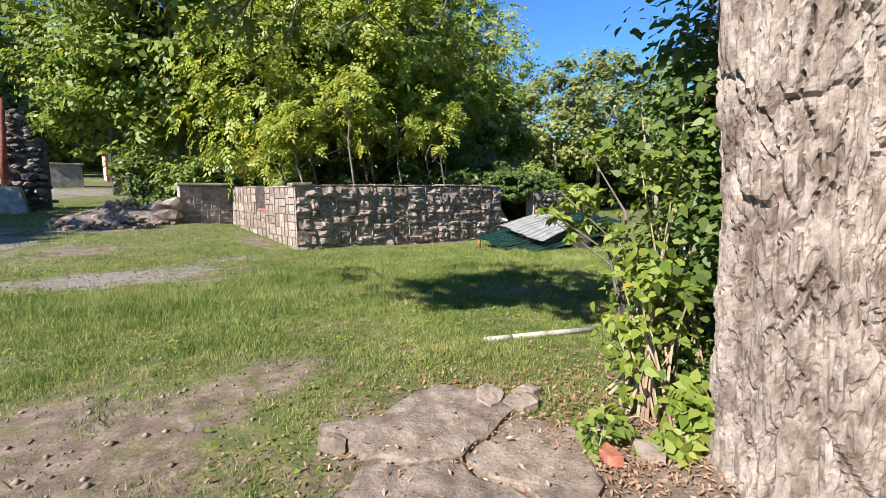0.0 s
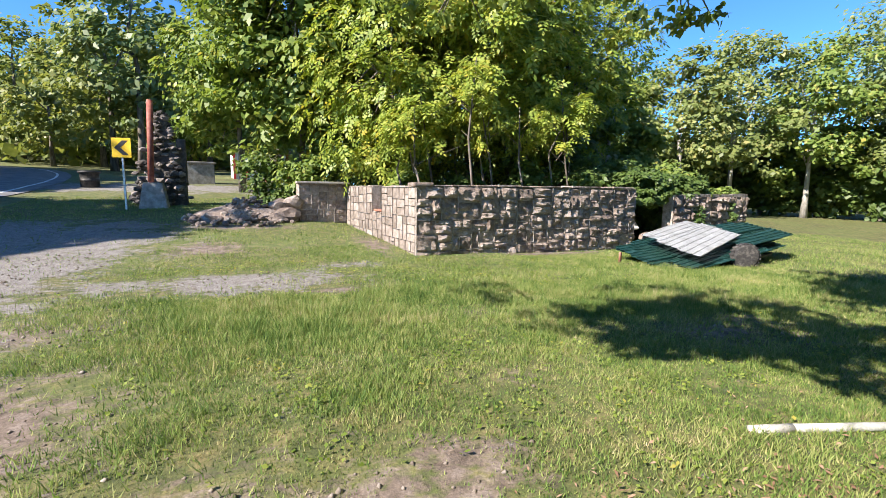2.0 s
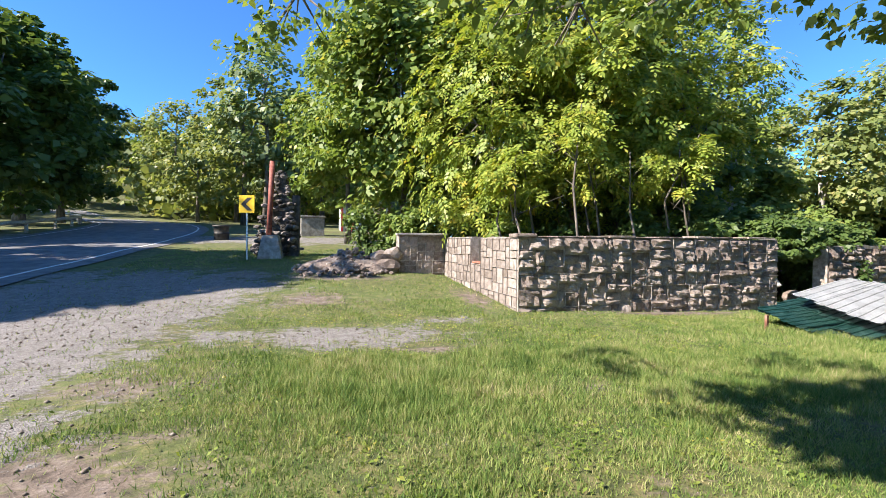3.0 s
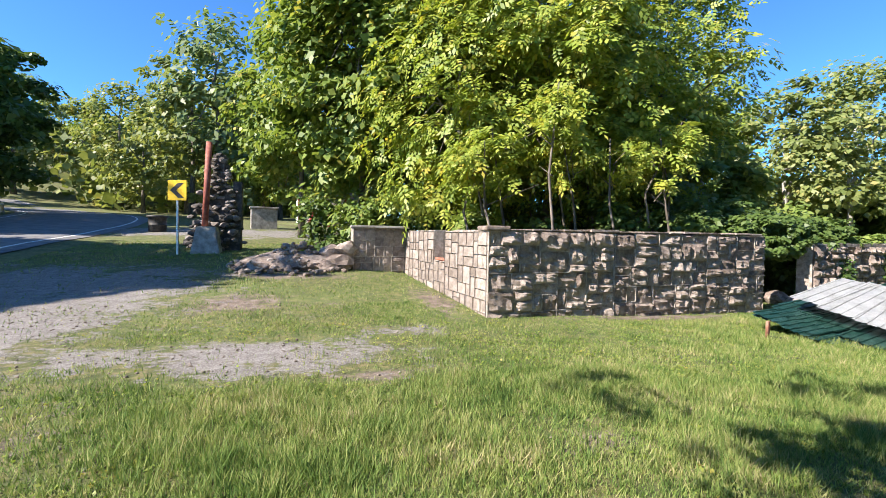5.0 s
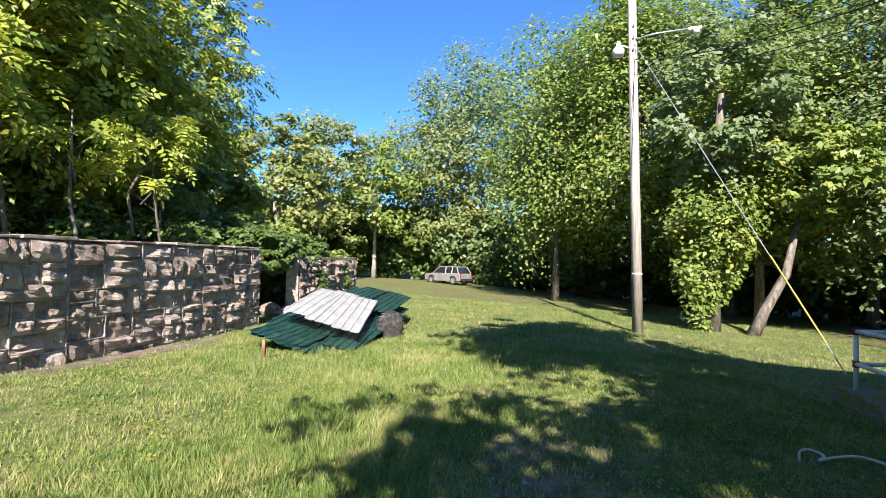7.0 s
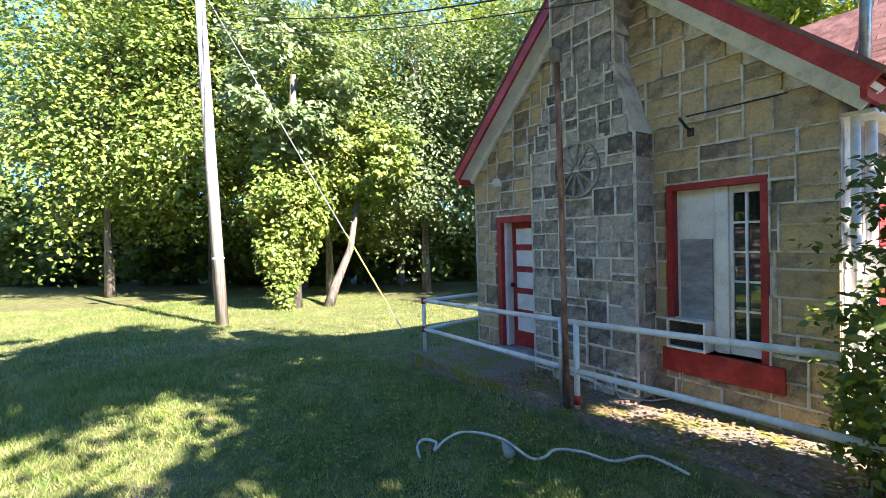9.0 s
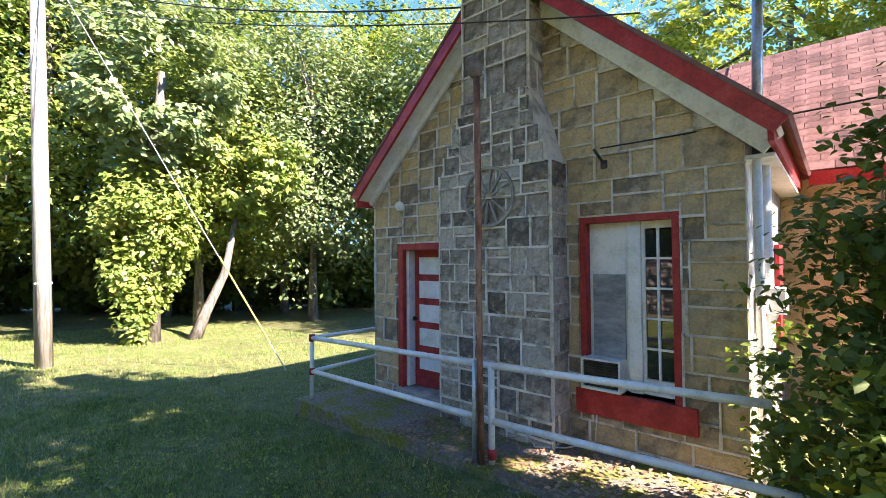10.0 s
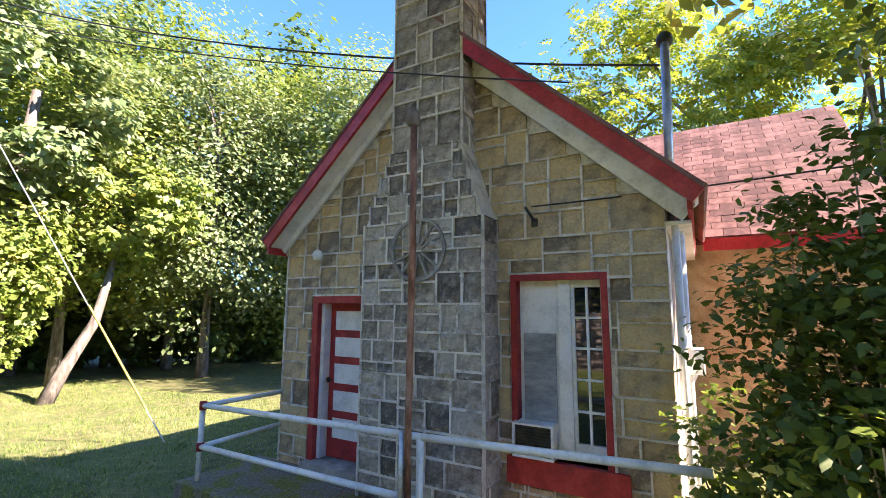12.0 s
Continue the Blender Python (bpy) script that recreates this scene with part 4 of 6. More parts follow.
f0 = 0.06
while f0 < 0.97:
    f1 = min(0.985, f0 + rng.uniform(0.05, 0.11))
    p0, p1 = C.lerp(R_, f0), C.lerp(R_, f1 - 0.004)
    ln_ = (p1 - p0).length
    cs = part("coping_stone", box((0, -0.05 - rng.uniform(0, 0.03), 0), (ln_, 0.44, rng.uniform(0.025, 0.055)), 0.010), "ruin_stone", w_front, "thin flat coping stone")
    cs.matrix_basis = pose(p0.x, p0.y, 1.705 + 0.04 * f0, rng.normal(0, 0.8), rng.normal(0, 0.5), front_turn)
    f0 = f1
corner = part("cap_stone", box((3.02, 12.12, 1.70), (3.52, 12.66, 1.79), 0.03), "ruin_stone", w_front, "loose cap stone on the corner")


# ---- house ----
HX0, HX1, HY, EAVE, RIDGE_X, RIDGE_Z = 4.07, 8.62, 0.72, 2.81, 6.30, 4.87
DOOR = (7.22, 8.12, 0.0, 1.98)
WIN = (4.555, 5.46, 0.48, 2.16)
PITCH = (RIDGE_Z - EAVE) / (RIDGE_X - HX0)


def roof_line(x):
    return RIDGE_Z - PITCH * abs(x - RIDGE_X)


def gable_wall():
    """The gable with door and window openings cut through, 0.4 thick."""
    xs = sorted({HX0, WIN[0], WIN[1], RIDGE_X, DOOR[0], DOOR[1], HX1})
    bm = bmesh.new()
    for x0, x1 in zip(xs, xs[1:]):
        holes = [o for o in (WIN, DOOR) if o[0] <= x0 and x1 <= o[1]]
        spans = [(-0.8, holes[0][2]), (holes[0][3], None)] if holes else [(-0.8, None)]
        for z0, z1 in spans:
            tops = (z1, z1) if z1 is not None else (roof_line(x0), roof_line(x1))
            b = [bm.verts.new(v) for v in ((x0, HY, z0), (x1, HY, z0), (x1, HY, tops[1]), (x0, HY, tops[0]), (x0, HY - 0.4, z0), (x1, HY - 0.4, z0), (x1, HY - 0.4, tops[1]), (x0, HY - 0.4, tops[0]))]
            for f in ((1, 0, 3, 2), (4, 5, 6, 7), (0, 4, 7, 3), (5, 1, 2, 6), (3, 7, 6, 2), (0, 1, 5, 4)):
                bm.faces.new([b[k] for k in f])
    bmesh.ops.remove_doubles(bm, verts=bm.verts[:], dist=0.001)
    return bm


house = thing("house", (0, 0, 0), 0, "small stone cottage with red trim, chimney and rails", "house")
part("gable_wall", gable_wall(), "mortar", house)
part("side_wall", box((HX0, -7.0, -0.8), (HX0 + 0.4, HY - 0.4, EAVE)), "pale_stone", house, "sunlit pale stone side wall")
part("side_wall", box((HX1 - 0.4, -7.0, -0.8), (HX1, HY - 0.4, EAVE)), "mortar", house)
part("rear_wall", box((HX0, -7.4, -0.8), (HX1, -7.0, 4.0)), "mortar", house)
# floor and added backing, coloured near black for the unlit interior
part("floor", box((HX0 + 0.4, -7.0, -0.3), (HX1 - 0.4, HY - 0.4, -0.02)), "interior_shade", house)
part("interior_partition", box((HX0 + 0.4, -2.0, -0.02), (HX1 - 0.4, -1.9, 3.0)), "interior_shade", house)
ang = math.atan(PITCH)
for sgn in (-1, 1):
    ov = 0.15
    up = 0.07 if sgn < 0 else 0.0
    x_e = RIDGE_X + sgn * ((HX1 - HX0) / 2 + ov)
    z_e = RIDGE_Z - PITCH * ((HX1 - HX0) / 2 + ov)
    for nm, y0, y1, d0, d1, mat, lab in (("roof", -7.3, 1.05, 0.085 + up, 0.12 + up, "shingle", "weathered red shingle roof slope"), ("barge_board", 1.0, 1.04, -0.045 + up, 0.084 + up, "red_paint", "red painted barge board"), ("soffit", HY, 0.998, -0.02 + up, 0.02 + up, "white_paint", "white painted soffit"), ("frieze_board", HY + 0.03, HY + 0.07, -0.10, -0.022 + up, "white_paint", "white painted board under the eave")):
        bm = bmesh.new()
        nrm = Vector((sgn * math.sin(ang), 0, math.cos(ang)))
        p0, p1 = Vector((RIDGE_X, 0, RIDGE_Z)), Vector((x_e, 0, z_e))
        q = []
        for y in (y0, y1):
            for p, d in ((p0, d0), (p1, d0), (p1, d1), (p0, d1)):
                off = nrm * d
                if p is p0:
                    off = Vector((0, 0, d / math.cos(ang)))
                q.append(bm.verts.new((p.x + off.x, y, p.z + off.z)))
        for f in ((0, 1, 2, 3), (7, 6, 5, 4), (0, 4, 5, 1), (1, 5, 6, 2), (2, 6, 7, 3), (3, 7, 4, 0)):
            bm.faces.new([q[k] for k in f])
        bmesh.ops.recalc_face_normals(bm, faces=bm.faces)
        part(nm, bm, mat, house, lab)
    part("fascia", box((x_e - 0.02, -7.3, z_e - 0.10 + up), (x_e + 0.02, 0.996, z_e + 0.10 + up)), "red_paint", house, "red painted fascia")
    part("eave_soffit", box((min(x_e, x_e - sgn * 0.3), -7.2, z_e - 0.09), (max(x_e, x_e - sgn * 0.3), HY - 0.01, z_e - 0.06)), "white_paint", house)

# chimney with sloping shoulders
CH = [(5.61, 7.02, -0.3), (5.61, 7.02, 2.72), (5.85, 6.69, 3.5), (5.87, 6.68, 7.2)]
CHY = (HY, 1.08)
bm = bmesh.new()
rings = []
for x0, x1, z in CH:
    yf = CHY[1] if z < 3 else 1.04
    yb = HY - 0.02 if z < 4 else 0.42
    rings.append([bm.verts.new(v) for v in ((x0, yb, z), (x1, yb, z), (x1, yf, z), (x0, yf, z))])
for r, q in zip(rings, rings[1:]):
    for k in range(4):
        bm.faces.new((r[k], r[(k + 1) % 4], q[(k + 1) % 4], q[k]))
bm.faces.new(rings[-1])
bmesh.ops.recalc_face_normals(bm, faces=bm.faces)
chimney = part("chimney", bm, "mortar", house, "tall grey stone chimney with sloping shoulders")

# stone wheel set in the chimney
wheel_c = Vector((6.31, 1.115, 2.42))
bm = bmesh.new()
bms = []
for k in range(28):
    a0, a1 = 2 * math.pi * k / 28, 2 * math.pi * (k + 1) / 28
    am = (a0 + a1) / 2
    bms.append(box((-0.036, -0.02, -0.016), (0.036, 0.02, 0.016), 0.006, Matrix.Translation(wheel_c + Vector((math.cos(am) * 0.31, 0, math.sin(am) * 0.31))) @ Matrix.Rotation(-am + math.pi / 2, 4, "Y")))
for k in range(12):
    a = 2 * math.pi * k / 12 + 0.13
    bms.append(box((-0.125, -0.018, -0.012), (0.125, 0.018, 0.012), 0.005, Matrix.Translation(wheel_c + Vector((math.cos(a) * 0.175, 0, math.sin(a) * 0.175))) @ Matrix.Rotation(-a, 4, "Y")))
part("wheel_ornament", join(*bms), "concrete", chimney, "round spoked stone wheel ornament")
bm.free()

# door
dr = thing("door_1", (0, 0, 0), 0, "red door with five white panels in a red frame", "door", kind="structure")
dx0, dx1, dz0, dz1 = DOOR
part("door_frame", join(box((dx1 - 0.09, HY - 0.30, dz0), (dx1, HY + 0.03, dz1), 0.006), box((dx0, HY - 0.30, dz0), (dx0 + 0.09, HY + 0.03, dz1), 0.006), box((dx0 + 0.09, HY - 0.30, dz1 - 0.09), (dx1 - 0.09, HY + 0.03, dz1), 0.006)), "red_dull", dr)
part("door_stop", box((dx1 - 0.145, HY - 0.26, dz0 + 0.03), (dx1 - 0.09, HY - 0.04, dz1 - 0.09), 0.004), "white_paint", dr, "pale painted door jamb")
part("threshold", box((dx0, HY - 0.30, dz0 - 0.10), (dx1, HY + 0.14, dz0 + 0.02), 0.01), "concrete", dr)
leaf = part("door_leaf", box((dx0 + 0.09, HY - 0.20, dz0 + 0.03), (dx1 - 0.145, HY - 0.155, dz1 - 0.09), 0.004), "red_dull", dr, "red painted door leaf")
for k in range(5):
    z0 = dz0 + 0.26 + k * 0.325
    part("panel", box((dx0 + 0.17, HY - 0.157, z0), (dx1 - 0.235, HY - 0.148, z0 + 0.235), 0.003), "white_paint", leaf, "white door panel")
part("door_knob", lathe([(0.012, 0), (0.012, 0.035), (0.03, 0.045), (0.032, 0.065), (0.018, 0.078)], 12, Matrix.Translation((dx1 - 0.19, HY - 0.155, 0.95)) @ Matrix.Rotation(-math.pi / 2, 4, "X")), "dark_metal", leaf, "dark round door knob", True)

# window
wx0, wx1, wz0, wz1 = WIN
wd = thing("window_1", (0, 0, 0), 0, "red-framed window, half boarded, with a white casement", "window", kind="structure")
part("window_frame", join(box((wx0, HY - 0.22, wz0), (wx0 + 0.06, HY + 0.035, wz1), 0.005), box((wx1 - 0.06, HY - 0.22, wz0), (wx1, HY + 0.035, wz1), 0.005), box((wx0 + 0.06, HY - 0.22, wz1 - 0.06), (wx1 - 0.06, HY + 0.035, wz1), 0.005)), "red_dull", wd)
part("window_sill", box((wx0 - 0.12, HY - 0.2, wz0 - 0.235), (wx1 + 0.05, HY + 0.06, wz0), 0.008), "red_dull", wd, "deep red painted sill")
mid_x = 5.02
part("board", box((mid_x, HY - 0.10, wz0 + 0.02), (wx1 - 0.06, HY - 0.07, wz1 - 0.06), 0.003), "white_paint", wd, "white board filling half the window")
part("plywood_patch", box((mid_x + 0.03, HY - 0.066, 0.78), (wx1 - 0.10, HY - 0.045, 1.60), 0.003), "grey_board", wd, "weathered grey plywood patch")
part("mullion", box((mid_x - 0.12, HY - 0.12, wz0 + 0.02), (mid_x - 0.002, HY - 0.03, wz1 - 0.06), 0.006), "white_paint", wd)
cx0, cx1 = wx0 + 0.06, mid_x - 0.12
part("casement", join(box((cx0 + 0.001, HY - 0.11, wz0 + 0.02), (cx1, HY - 0.06, wz0 + 0.16), 0.004), box((cx0 + 0.001, HY - 0.11, wz1 - 0.13), (cx1, HY - 0.06, wz1 - 0.061), 0.004), box((cx0 + 0.001, HY - 0.11, wz0 + 0.16), (cx0 + 0.02, HY - 0.06, wz1 - 0.13), 0.004), box((cx1 - 0.03, HY - 0.11, wz0 + 0.16), (cx1, HY - 0.06, wz1 - 0.13), 0.004)), "white_paint", wd)
for k in range(1, 5):
    z = wz0 + 0.16 + k * (wz1 - 0.29 - wz0) / 5
    part("muntin", box((cx0 + 0.02, HY - 0.10, z - 0.010), (cx1 - 0.03, HY - 0.062, z + 0.010), 0.003), "white_paint", wd)
xm = (cx0 + cx1) / 2
part("muntin", box((xm - 0.011, HY - 0.104, wz0 + 0.16), (xm + 0.011, HY - 0.060, wz1 - 0.13), 0.003), "white_paint", wd)
for k in range(5):
    for j in (0, 1):
        z0, z1 = wz0 + 0.16 + k * (wz1 - 0.29 - wz0) / 5, wz0 + 0.16 + (k + 1) * (wz1 - 0.29 - wz0) / 5
        a, b_ = (cx0 + 0.02, xm - 0.011) if j == 0 else (xm + 0.011, cx1 - 0.03)
        part("pane", box((a, HY - 0.088, z0 + 0.011), (b_, HY - 0.084, z1 - 0.011)), "glass", wd)

# air conditioner in the window
ac = thing("air_conditioner", (5.26, HY - 0.05, 0.50), 0, "small white window air conditioner with a dark grille", "air conditioner")
part("case", join(box((-0.21, -0.25, 0), (-0.19, 0.17, 0.30), 0.004), box((0.15, -0.25, 0), (0.17, 0.17, 0.30), 0.004), box((-0.19, -0.25, 0.28), (0.15, 0.17, 0.30), 0.004), box((-0.19, -0.25, 0), (0.15, 0.17, 0.025), 0.004)), "white_paint", ac)
part("grille_back", box((-0.19, -0.2, 0.025), (0.15, 0.13, 0.28)), "dark_metal", ac)
for k in range(9):
    part("slat", box((-0.188, 0.132, 0.04 + k * 0.027), (0.148, 0.15, 0.05 + k * 0.027)), "dark_metal", ac)

# lower wing with red shingles
WY, WZ, WRY, WRZ, WX = -2.05, 2.80, -4.4, 5.2, 1.75
wing = thing("house_wing", (0, 0, 0), 0, "lower wing with faded red shingle roof and tan wall", "house")
part("wing_wall", box((WX + 0.25, WY - 4.2, -0.6), (HX0, WY - 0.25, WZ - 0.05)), "tan_plaster", wing, "tan stuccoed wall")
sl = Vector((0, WRY - WY, WRZ - WZ))
un = sl.normalized()
nn = Vector((0, -un.z, un.y)) * -1 if un.y > 0 else Vector((0, un.z, -un.y))
deck = bmesh.new()
q = [deck.verts.new(v) for v in ((WX, WY, WZ), (6.3, WY, WZ), (6.3, WRY, WRZ), (WX, WRY, WRZ), (WX, WY, WZ - 0.08), (6.3, WY, WZ - 0.08), (6.3, WRY, WRZ - 0.08), (WX, WRY, WRZ - 0.08))]
for f in ((0, 1, 2, 3), (7, 6, 5, 4), (0, 4, 5, 1), (1, 5, 6, 2), (2, 6, 7, 3), (3, 7, 4, 0)):
    deck.faces.new([q[k] for k in f])
wing_roof = part("roof", deck, "shingle", wing, "faded red shingle roof")
back = bmesh.new()
q = [back.verts.new(v) for v in ((WX, WRY, WRZ), (6.3, WRY, WRZ), (6.3, WRY - 2.4, WZ), (WX, WRY - 2.4, WZ))]
back.faces.new(q)
part("roof_rear", back, "shingle", wing)
part("wing_fascia", box((WX, WY - 0.01, WZ - 0.17), (HX0 - 0.30, WY + 0.025, WZ - 0.005), 0.004), "red_paint", wing, "bright red painted fascia")
part("wing_gable", box((WX + 0.25, WY - 4.0, WZ - 0.1), (WX + 0.35, WY - 0.4, WZ + 0.4)), "tan_plaster", wing)
# shingles
slope_len = sl.length
rows_n = 22
tilt = math.degrees(math.atan2(WRZ - WZ, WY - WRY))
for r in range(rows_n):
    s0 = slope_len * r / rows_n
    x = WX - 0.02 - (r % 2) * 0.17
    while x < 4.9:
        wdt = 0.30
        a, b_ = max(x, WX - 0.02), min(x + wdt - 0.008, 4.9)
        x += wdt
        if b_ - a < 0.03:
            continue
        ob = part("shingle", box((a, 0, 0), (b_, slope_len / rows_n + 0.02, 0.02), 0, None), "shingle", wing_roof)
        p = Vector((0, WY, WZ)) + un * s0
        ob.matrix_basis = Matrix(((1, 0, 0, 0), (0, un.y, -un.z * -1, p.y), (0, un.z, un.y * -1, p.z + 0.006), (0, 0, 0, 1)))
# red shutters on the sunlit side wall
for y in (-0.4, -1.5):
    part("shutter", box((HX0 - 0.05, y - 0.25, 0.7), (HX0 - 0.005, y + 0.25, 1.9), 0.006), "red_paint", house, "red painted shutter")
# downpipe and conduit at the corner
part("conduit", tube([(HX0 - 0.07, HY - 0.08, -0.2), (HX0 - 0.07, HY - 0.08, 2.55)], 0.032, 8), "white_paint", house, "white painted conduit", True)
part("downpipe", join(tube([(HX0 - 0.09, HY - 0.42, 0.2), (HX0 - 0.09, HY - 0.42, 1.2), (HX0 - 0.16, HY - 0.36, 1.35), (HX0 - 0.09, HY - 0.42, 1.5), (HX0 - 0.09, HY - 0.42, 2.6)], 0.04, 8), box((HX0 - 0.22, HY - 0.5, 1.28), (HX0 - 0.02, HY - 0.28, 1.5), 0.01)), "white_paint", house, "peeling white downpipe with a meter box", True)
# service mast on the roof
mast = thing("service_mast", (3.98, 0.25, 0), 0, "grey steel service mast with a weather head on the roof", "mast")
part("pipe", tube([(0.06, 0, 2.6), (0.02, 0, 4.45)], 0.042, 10), "galvanised", mast, smooth=True)
part("weather_head", lathe([(0.05, 0), (0.075, 0.03), (0.075, 0.10), (0.04, 0.15), (0.01, 0.16)], 12, pose(0.02, 0, 4.43, 20)), "dark_metal", mast, smooth=True)

# concrete apron in front of the gable
pad = part("pavement", box((3.2, HY + 0.005, -0.55), (9.0, 1.82, -0.07), 0.02), "pad", None)
tagged(pad, "mossy damp concrete apron along the house", "pavement", kind="structure")


# ---- rails and poles by the house ----
rail = thing("railing", (8.80, 1.68, -0.1), 0, "white painted pipe railing with red joints", "railing")
o = Vector((8.80, 1.68, -0.1))
def rl(*pts):
    return [Vector(p) - o for p in pts]
part("post", tube(rl((8.80, 1.68, -0.15), (8.80, 1.68, 0.73)), 0.03, 10), "white_paint", rail, smooth=True)
part("post", tube(rl((5.88, 1.70, -0.15), (5.88, 1.70, 0.79)), 0.03, 10), "white_paint", rail, smooth=True)
part("top_rail", tube(rl((8.80, 1.68, 0.73), (5.86, 1.70, 0.80)), 0.03, 10), "white_paint", rail, smooth=True)
part("top_rail", tube(rl((5.86, 1.70, 0.80), (3.85, 1.66, 0.86)), 0.03, 10), "white_paint", rail, smooth=True)
part("lower_rail", tube(rl((8.80, 1.68, 0.29), (5.86, 1.70, 0.31)), 0.03, 10), "white_paint", rail, smooth=True)
part("lower_rail", tube(rl((5.86, 1.70, 0.31), (3.2, 1.62, 0.34)), 0.03, 10), "white_paint", rail, smooth=True)
part("return_rail", tube(rl((8.80, 1.68, 0.73), (8.62, HY, 0.76)), 0.028, 10), "white_paint", rail, smooth=True)
part("return_rail", tube(rl((8.80, 1.68, 0.29), (8.62, HY, 0.36)), 0.028, 10), "white_paint", rail, smooth=True)
for p in ((8.80, 1.68, 0.73), (8.80, 1.68, 0.29), (5.88, 1.70, 0.02)):
    part("joint", tube(rl((p[0], p[1], p[2] - 0.045), (p[0], p[1], p[2] + 0.045)), 0.04, 10), "red_dull", rail, "red painted pipe joint", True)

pp = thing("pipe_pole", (5.93, 1.76, -0.1), 0, "tall leaning rusty pipe with a pale cap", "pole")
part("pipe", tube([(0.02, 0, 0), (-0.02, 0.07, 1.0), (-0.12, 0.2, 2.3), (-0.17, 0.28, 3.4)], 0.028, 10), "rust", pp, smooth=True)
part("support", tube([(0.075, 0.02, -0.05), (0.05, 0.05, 0.95)], 0.026, 10), "galvanised", pp, "grey steel support post", True)
part("cap", lathe([(0.03, 0), (0.055, 0.02), (0.06, 0.09), (0.04, 0.15), (0.012, 0.17)], 9, pose(-0.17, 0.28, 3.37, 0, 8)), "pale_stone", pp, "pale knob cap", True)

# utility pole
up = thing("utility_pole", (17.16, 3.35, on_ground(17.16, 3.35) - 0.1), 0, "tall weathered wooden utility pole with two lamps", "utility pole")
part("shaft", tube([(0, 0, 0), (0, 0.14, 5.0), (0, 0.34, 12.6)], [0.17, 0.15, 0.12], 12), "pole_wood", up, smooth=True)
part("lamp_arm", tube([(-0.12, 0.2, 9.75), (-0.12, -0.4, 9.86), (-0.12, -1.35, 9.9)], 0.03, 8), "galvanised", up, smooth=True)
part("lamp", join(box((-0.2, -1.75, 9.82), (-0.04, -1.35, 9.93), 0.03), lathe([(0.06, 0), (0.11, -0.02), (0.1, -0.1), (0.02, -0.14)][::-1], 10, pose(-0.12, -1.6, 9.84))), "white_paint", up, "pale street lamp head", True)
part("lamp", join(lathe([(0.03, 0), (0.17, 0.03), (0.19, 0.22), (0.09, 0.36), (0.05, 0.5)], 12, pose(-0.15, 0.72, 9.2)), tube([(-0.05, 0.25, 9.45), (-0.15, 0.72, 9.6)], 0.025, 6)), "white_paint", up, "white bell-shaped yard lamp", True)
for z in (9.4, 9.8, 10.2):
    part("bolt", tube([(-0.19, 0.26, z), (0.16, 0.26, z)], 0.03, 6), "dark_metal", up)
part("band", lathe([(0.168, 0), (0.172, 0.02), (0.168, 0.05)], 12, pose(0, 0.05, 2.0)), "white_paint", up)


def wire(name, a, b, sag, r, mat, label, category="cable", n=14):
    a, b = Vector(a), Vector(b)
    pts = [a.lerp(b, k / n) - Vector((0, 0, sag * 4 * (k / n) * (1 - k / n))) for k in range(n + 1)]
    ob = part(name, tube(pts, r, 5), mat, None)
    return tagged(ob, label, category)


g0 = Vector((12.2, 0.15, on_ground(12.2, 0.15)))
top = Vector((17.1, 3.62, 9.0))
wire("guy_wire", g0, top, 0.02, 0.012, "galvanised", "steel guy wire bracing the utility pole", "cable")
guard = part("guy_guard", tube([g0.lerp(top, 0.06), g0.lerp(top, 0.25)], 0.02, 8), "yellow_plastic", None)
tagged(guard, "yellow plastic guard on the guy wire", "guard")
wire("overhead_cable", (17.16, 3.6, 8.4), (4.05, 0.3, 4.2), 0.55, 0.012, "cable", "black overhead service cable to the mast")
wire("overhead_cable", (17.16, 3.6, 7.9), (4.75, 1.05, 3.85), 0.35, 0.008, "cable", "thin black overhead cable to the gable")
wire("overhead_cable", (5.2, HY + 0.12, 2.80), (0.5, 0.2, 3.15), 0.06, 0.008, "cable", "thin black cable from the gable bracket")
br = part("wall_bracket", join(tube([(5.20, HY, 2.66), (5.20, HY + 0.12, 2.70), (5.26, HY + 0.13, 2.80)], 0.014, 6), box((5.17, HY, 2.62), (5.23, HY + 0.05, 2.70), 0.006)), "dark_metal", None)
tagged(br, "small rusty iron wall bracket on the gable", "bracket")
cm = thing("floodlight", (8.05, HY, 2.48), 0, "small white outdoor floodlight on the wall", "lamp")
part("head", lathe([(0.02, 0), (0.05, 0.02), (0.065, 0.12), (0.06, 0.13)], 12, pose(-0.06, 0.10, 0.0, -90, 0, 40)), "white_paint", cm, smooth=True)
part("base_box", box((-0.05, 0, -0.04), (0.09, 0.05, 0.05), 0.01), "white_paint", cm)

# hose lying in the grass
def ground_line(pts, lift):
    return [Vector((x, y, on_ground(x, y) + lift + (l if l else 0))) for x, y, l in pts]
def smooth_path(pts, n=6):
    out = []
    for i in range(len(pts) - 1):
        p0, p1, p2, p3 = pts[max(i - 1, 0)], pts[i], pts[i + 1], pts[min(i + 2, len(pts) - 1)]
        for k in range(n):
            u = k / n
            out.append(0.5 * ((2 * p1) + (p2 - p0) * u + (2 * p0 - 5 * p1 + 4 * p2 - p3) * u * u + (3 * p1 - p0 - 3 * p2 + p3) * u ** 3))
    return out + [pts[-1]]


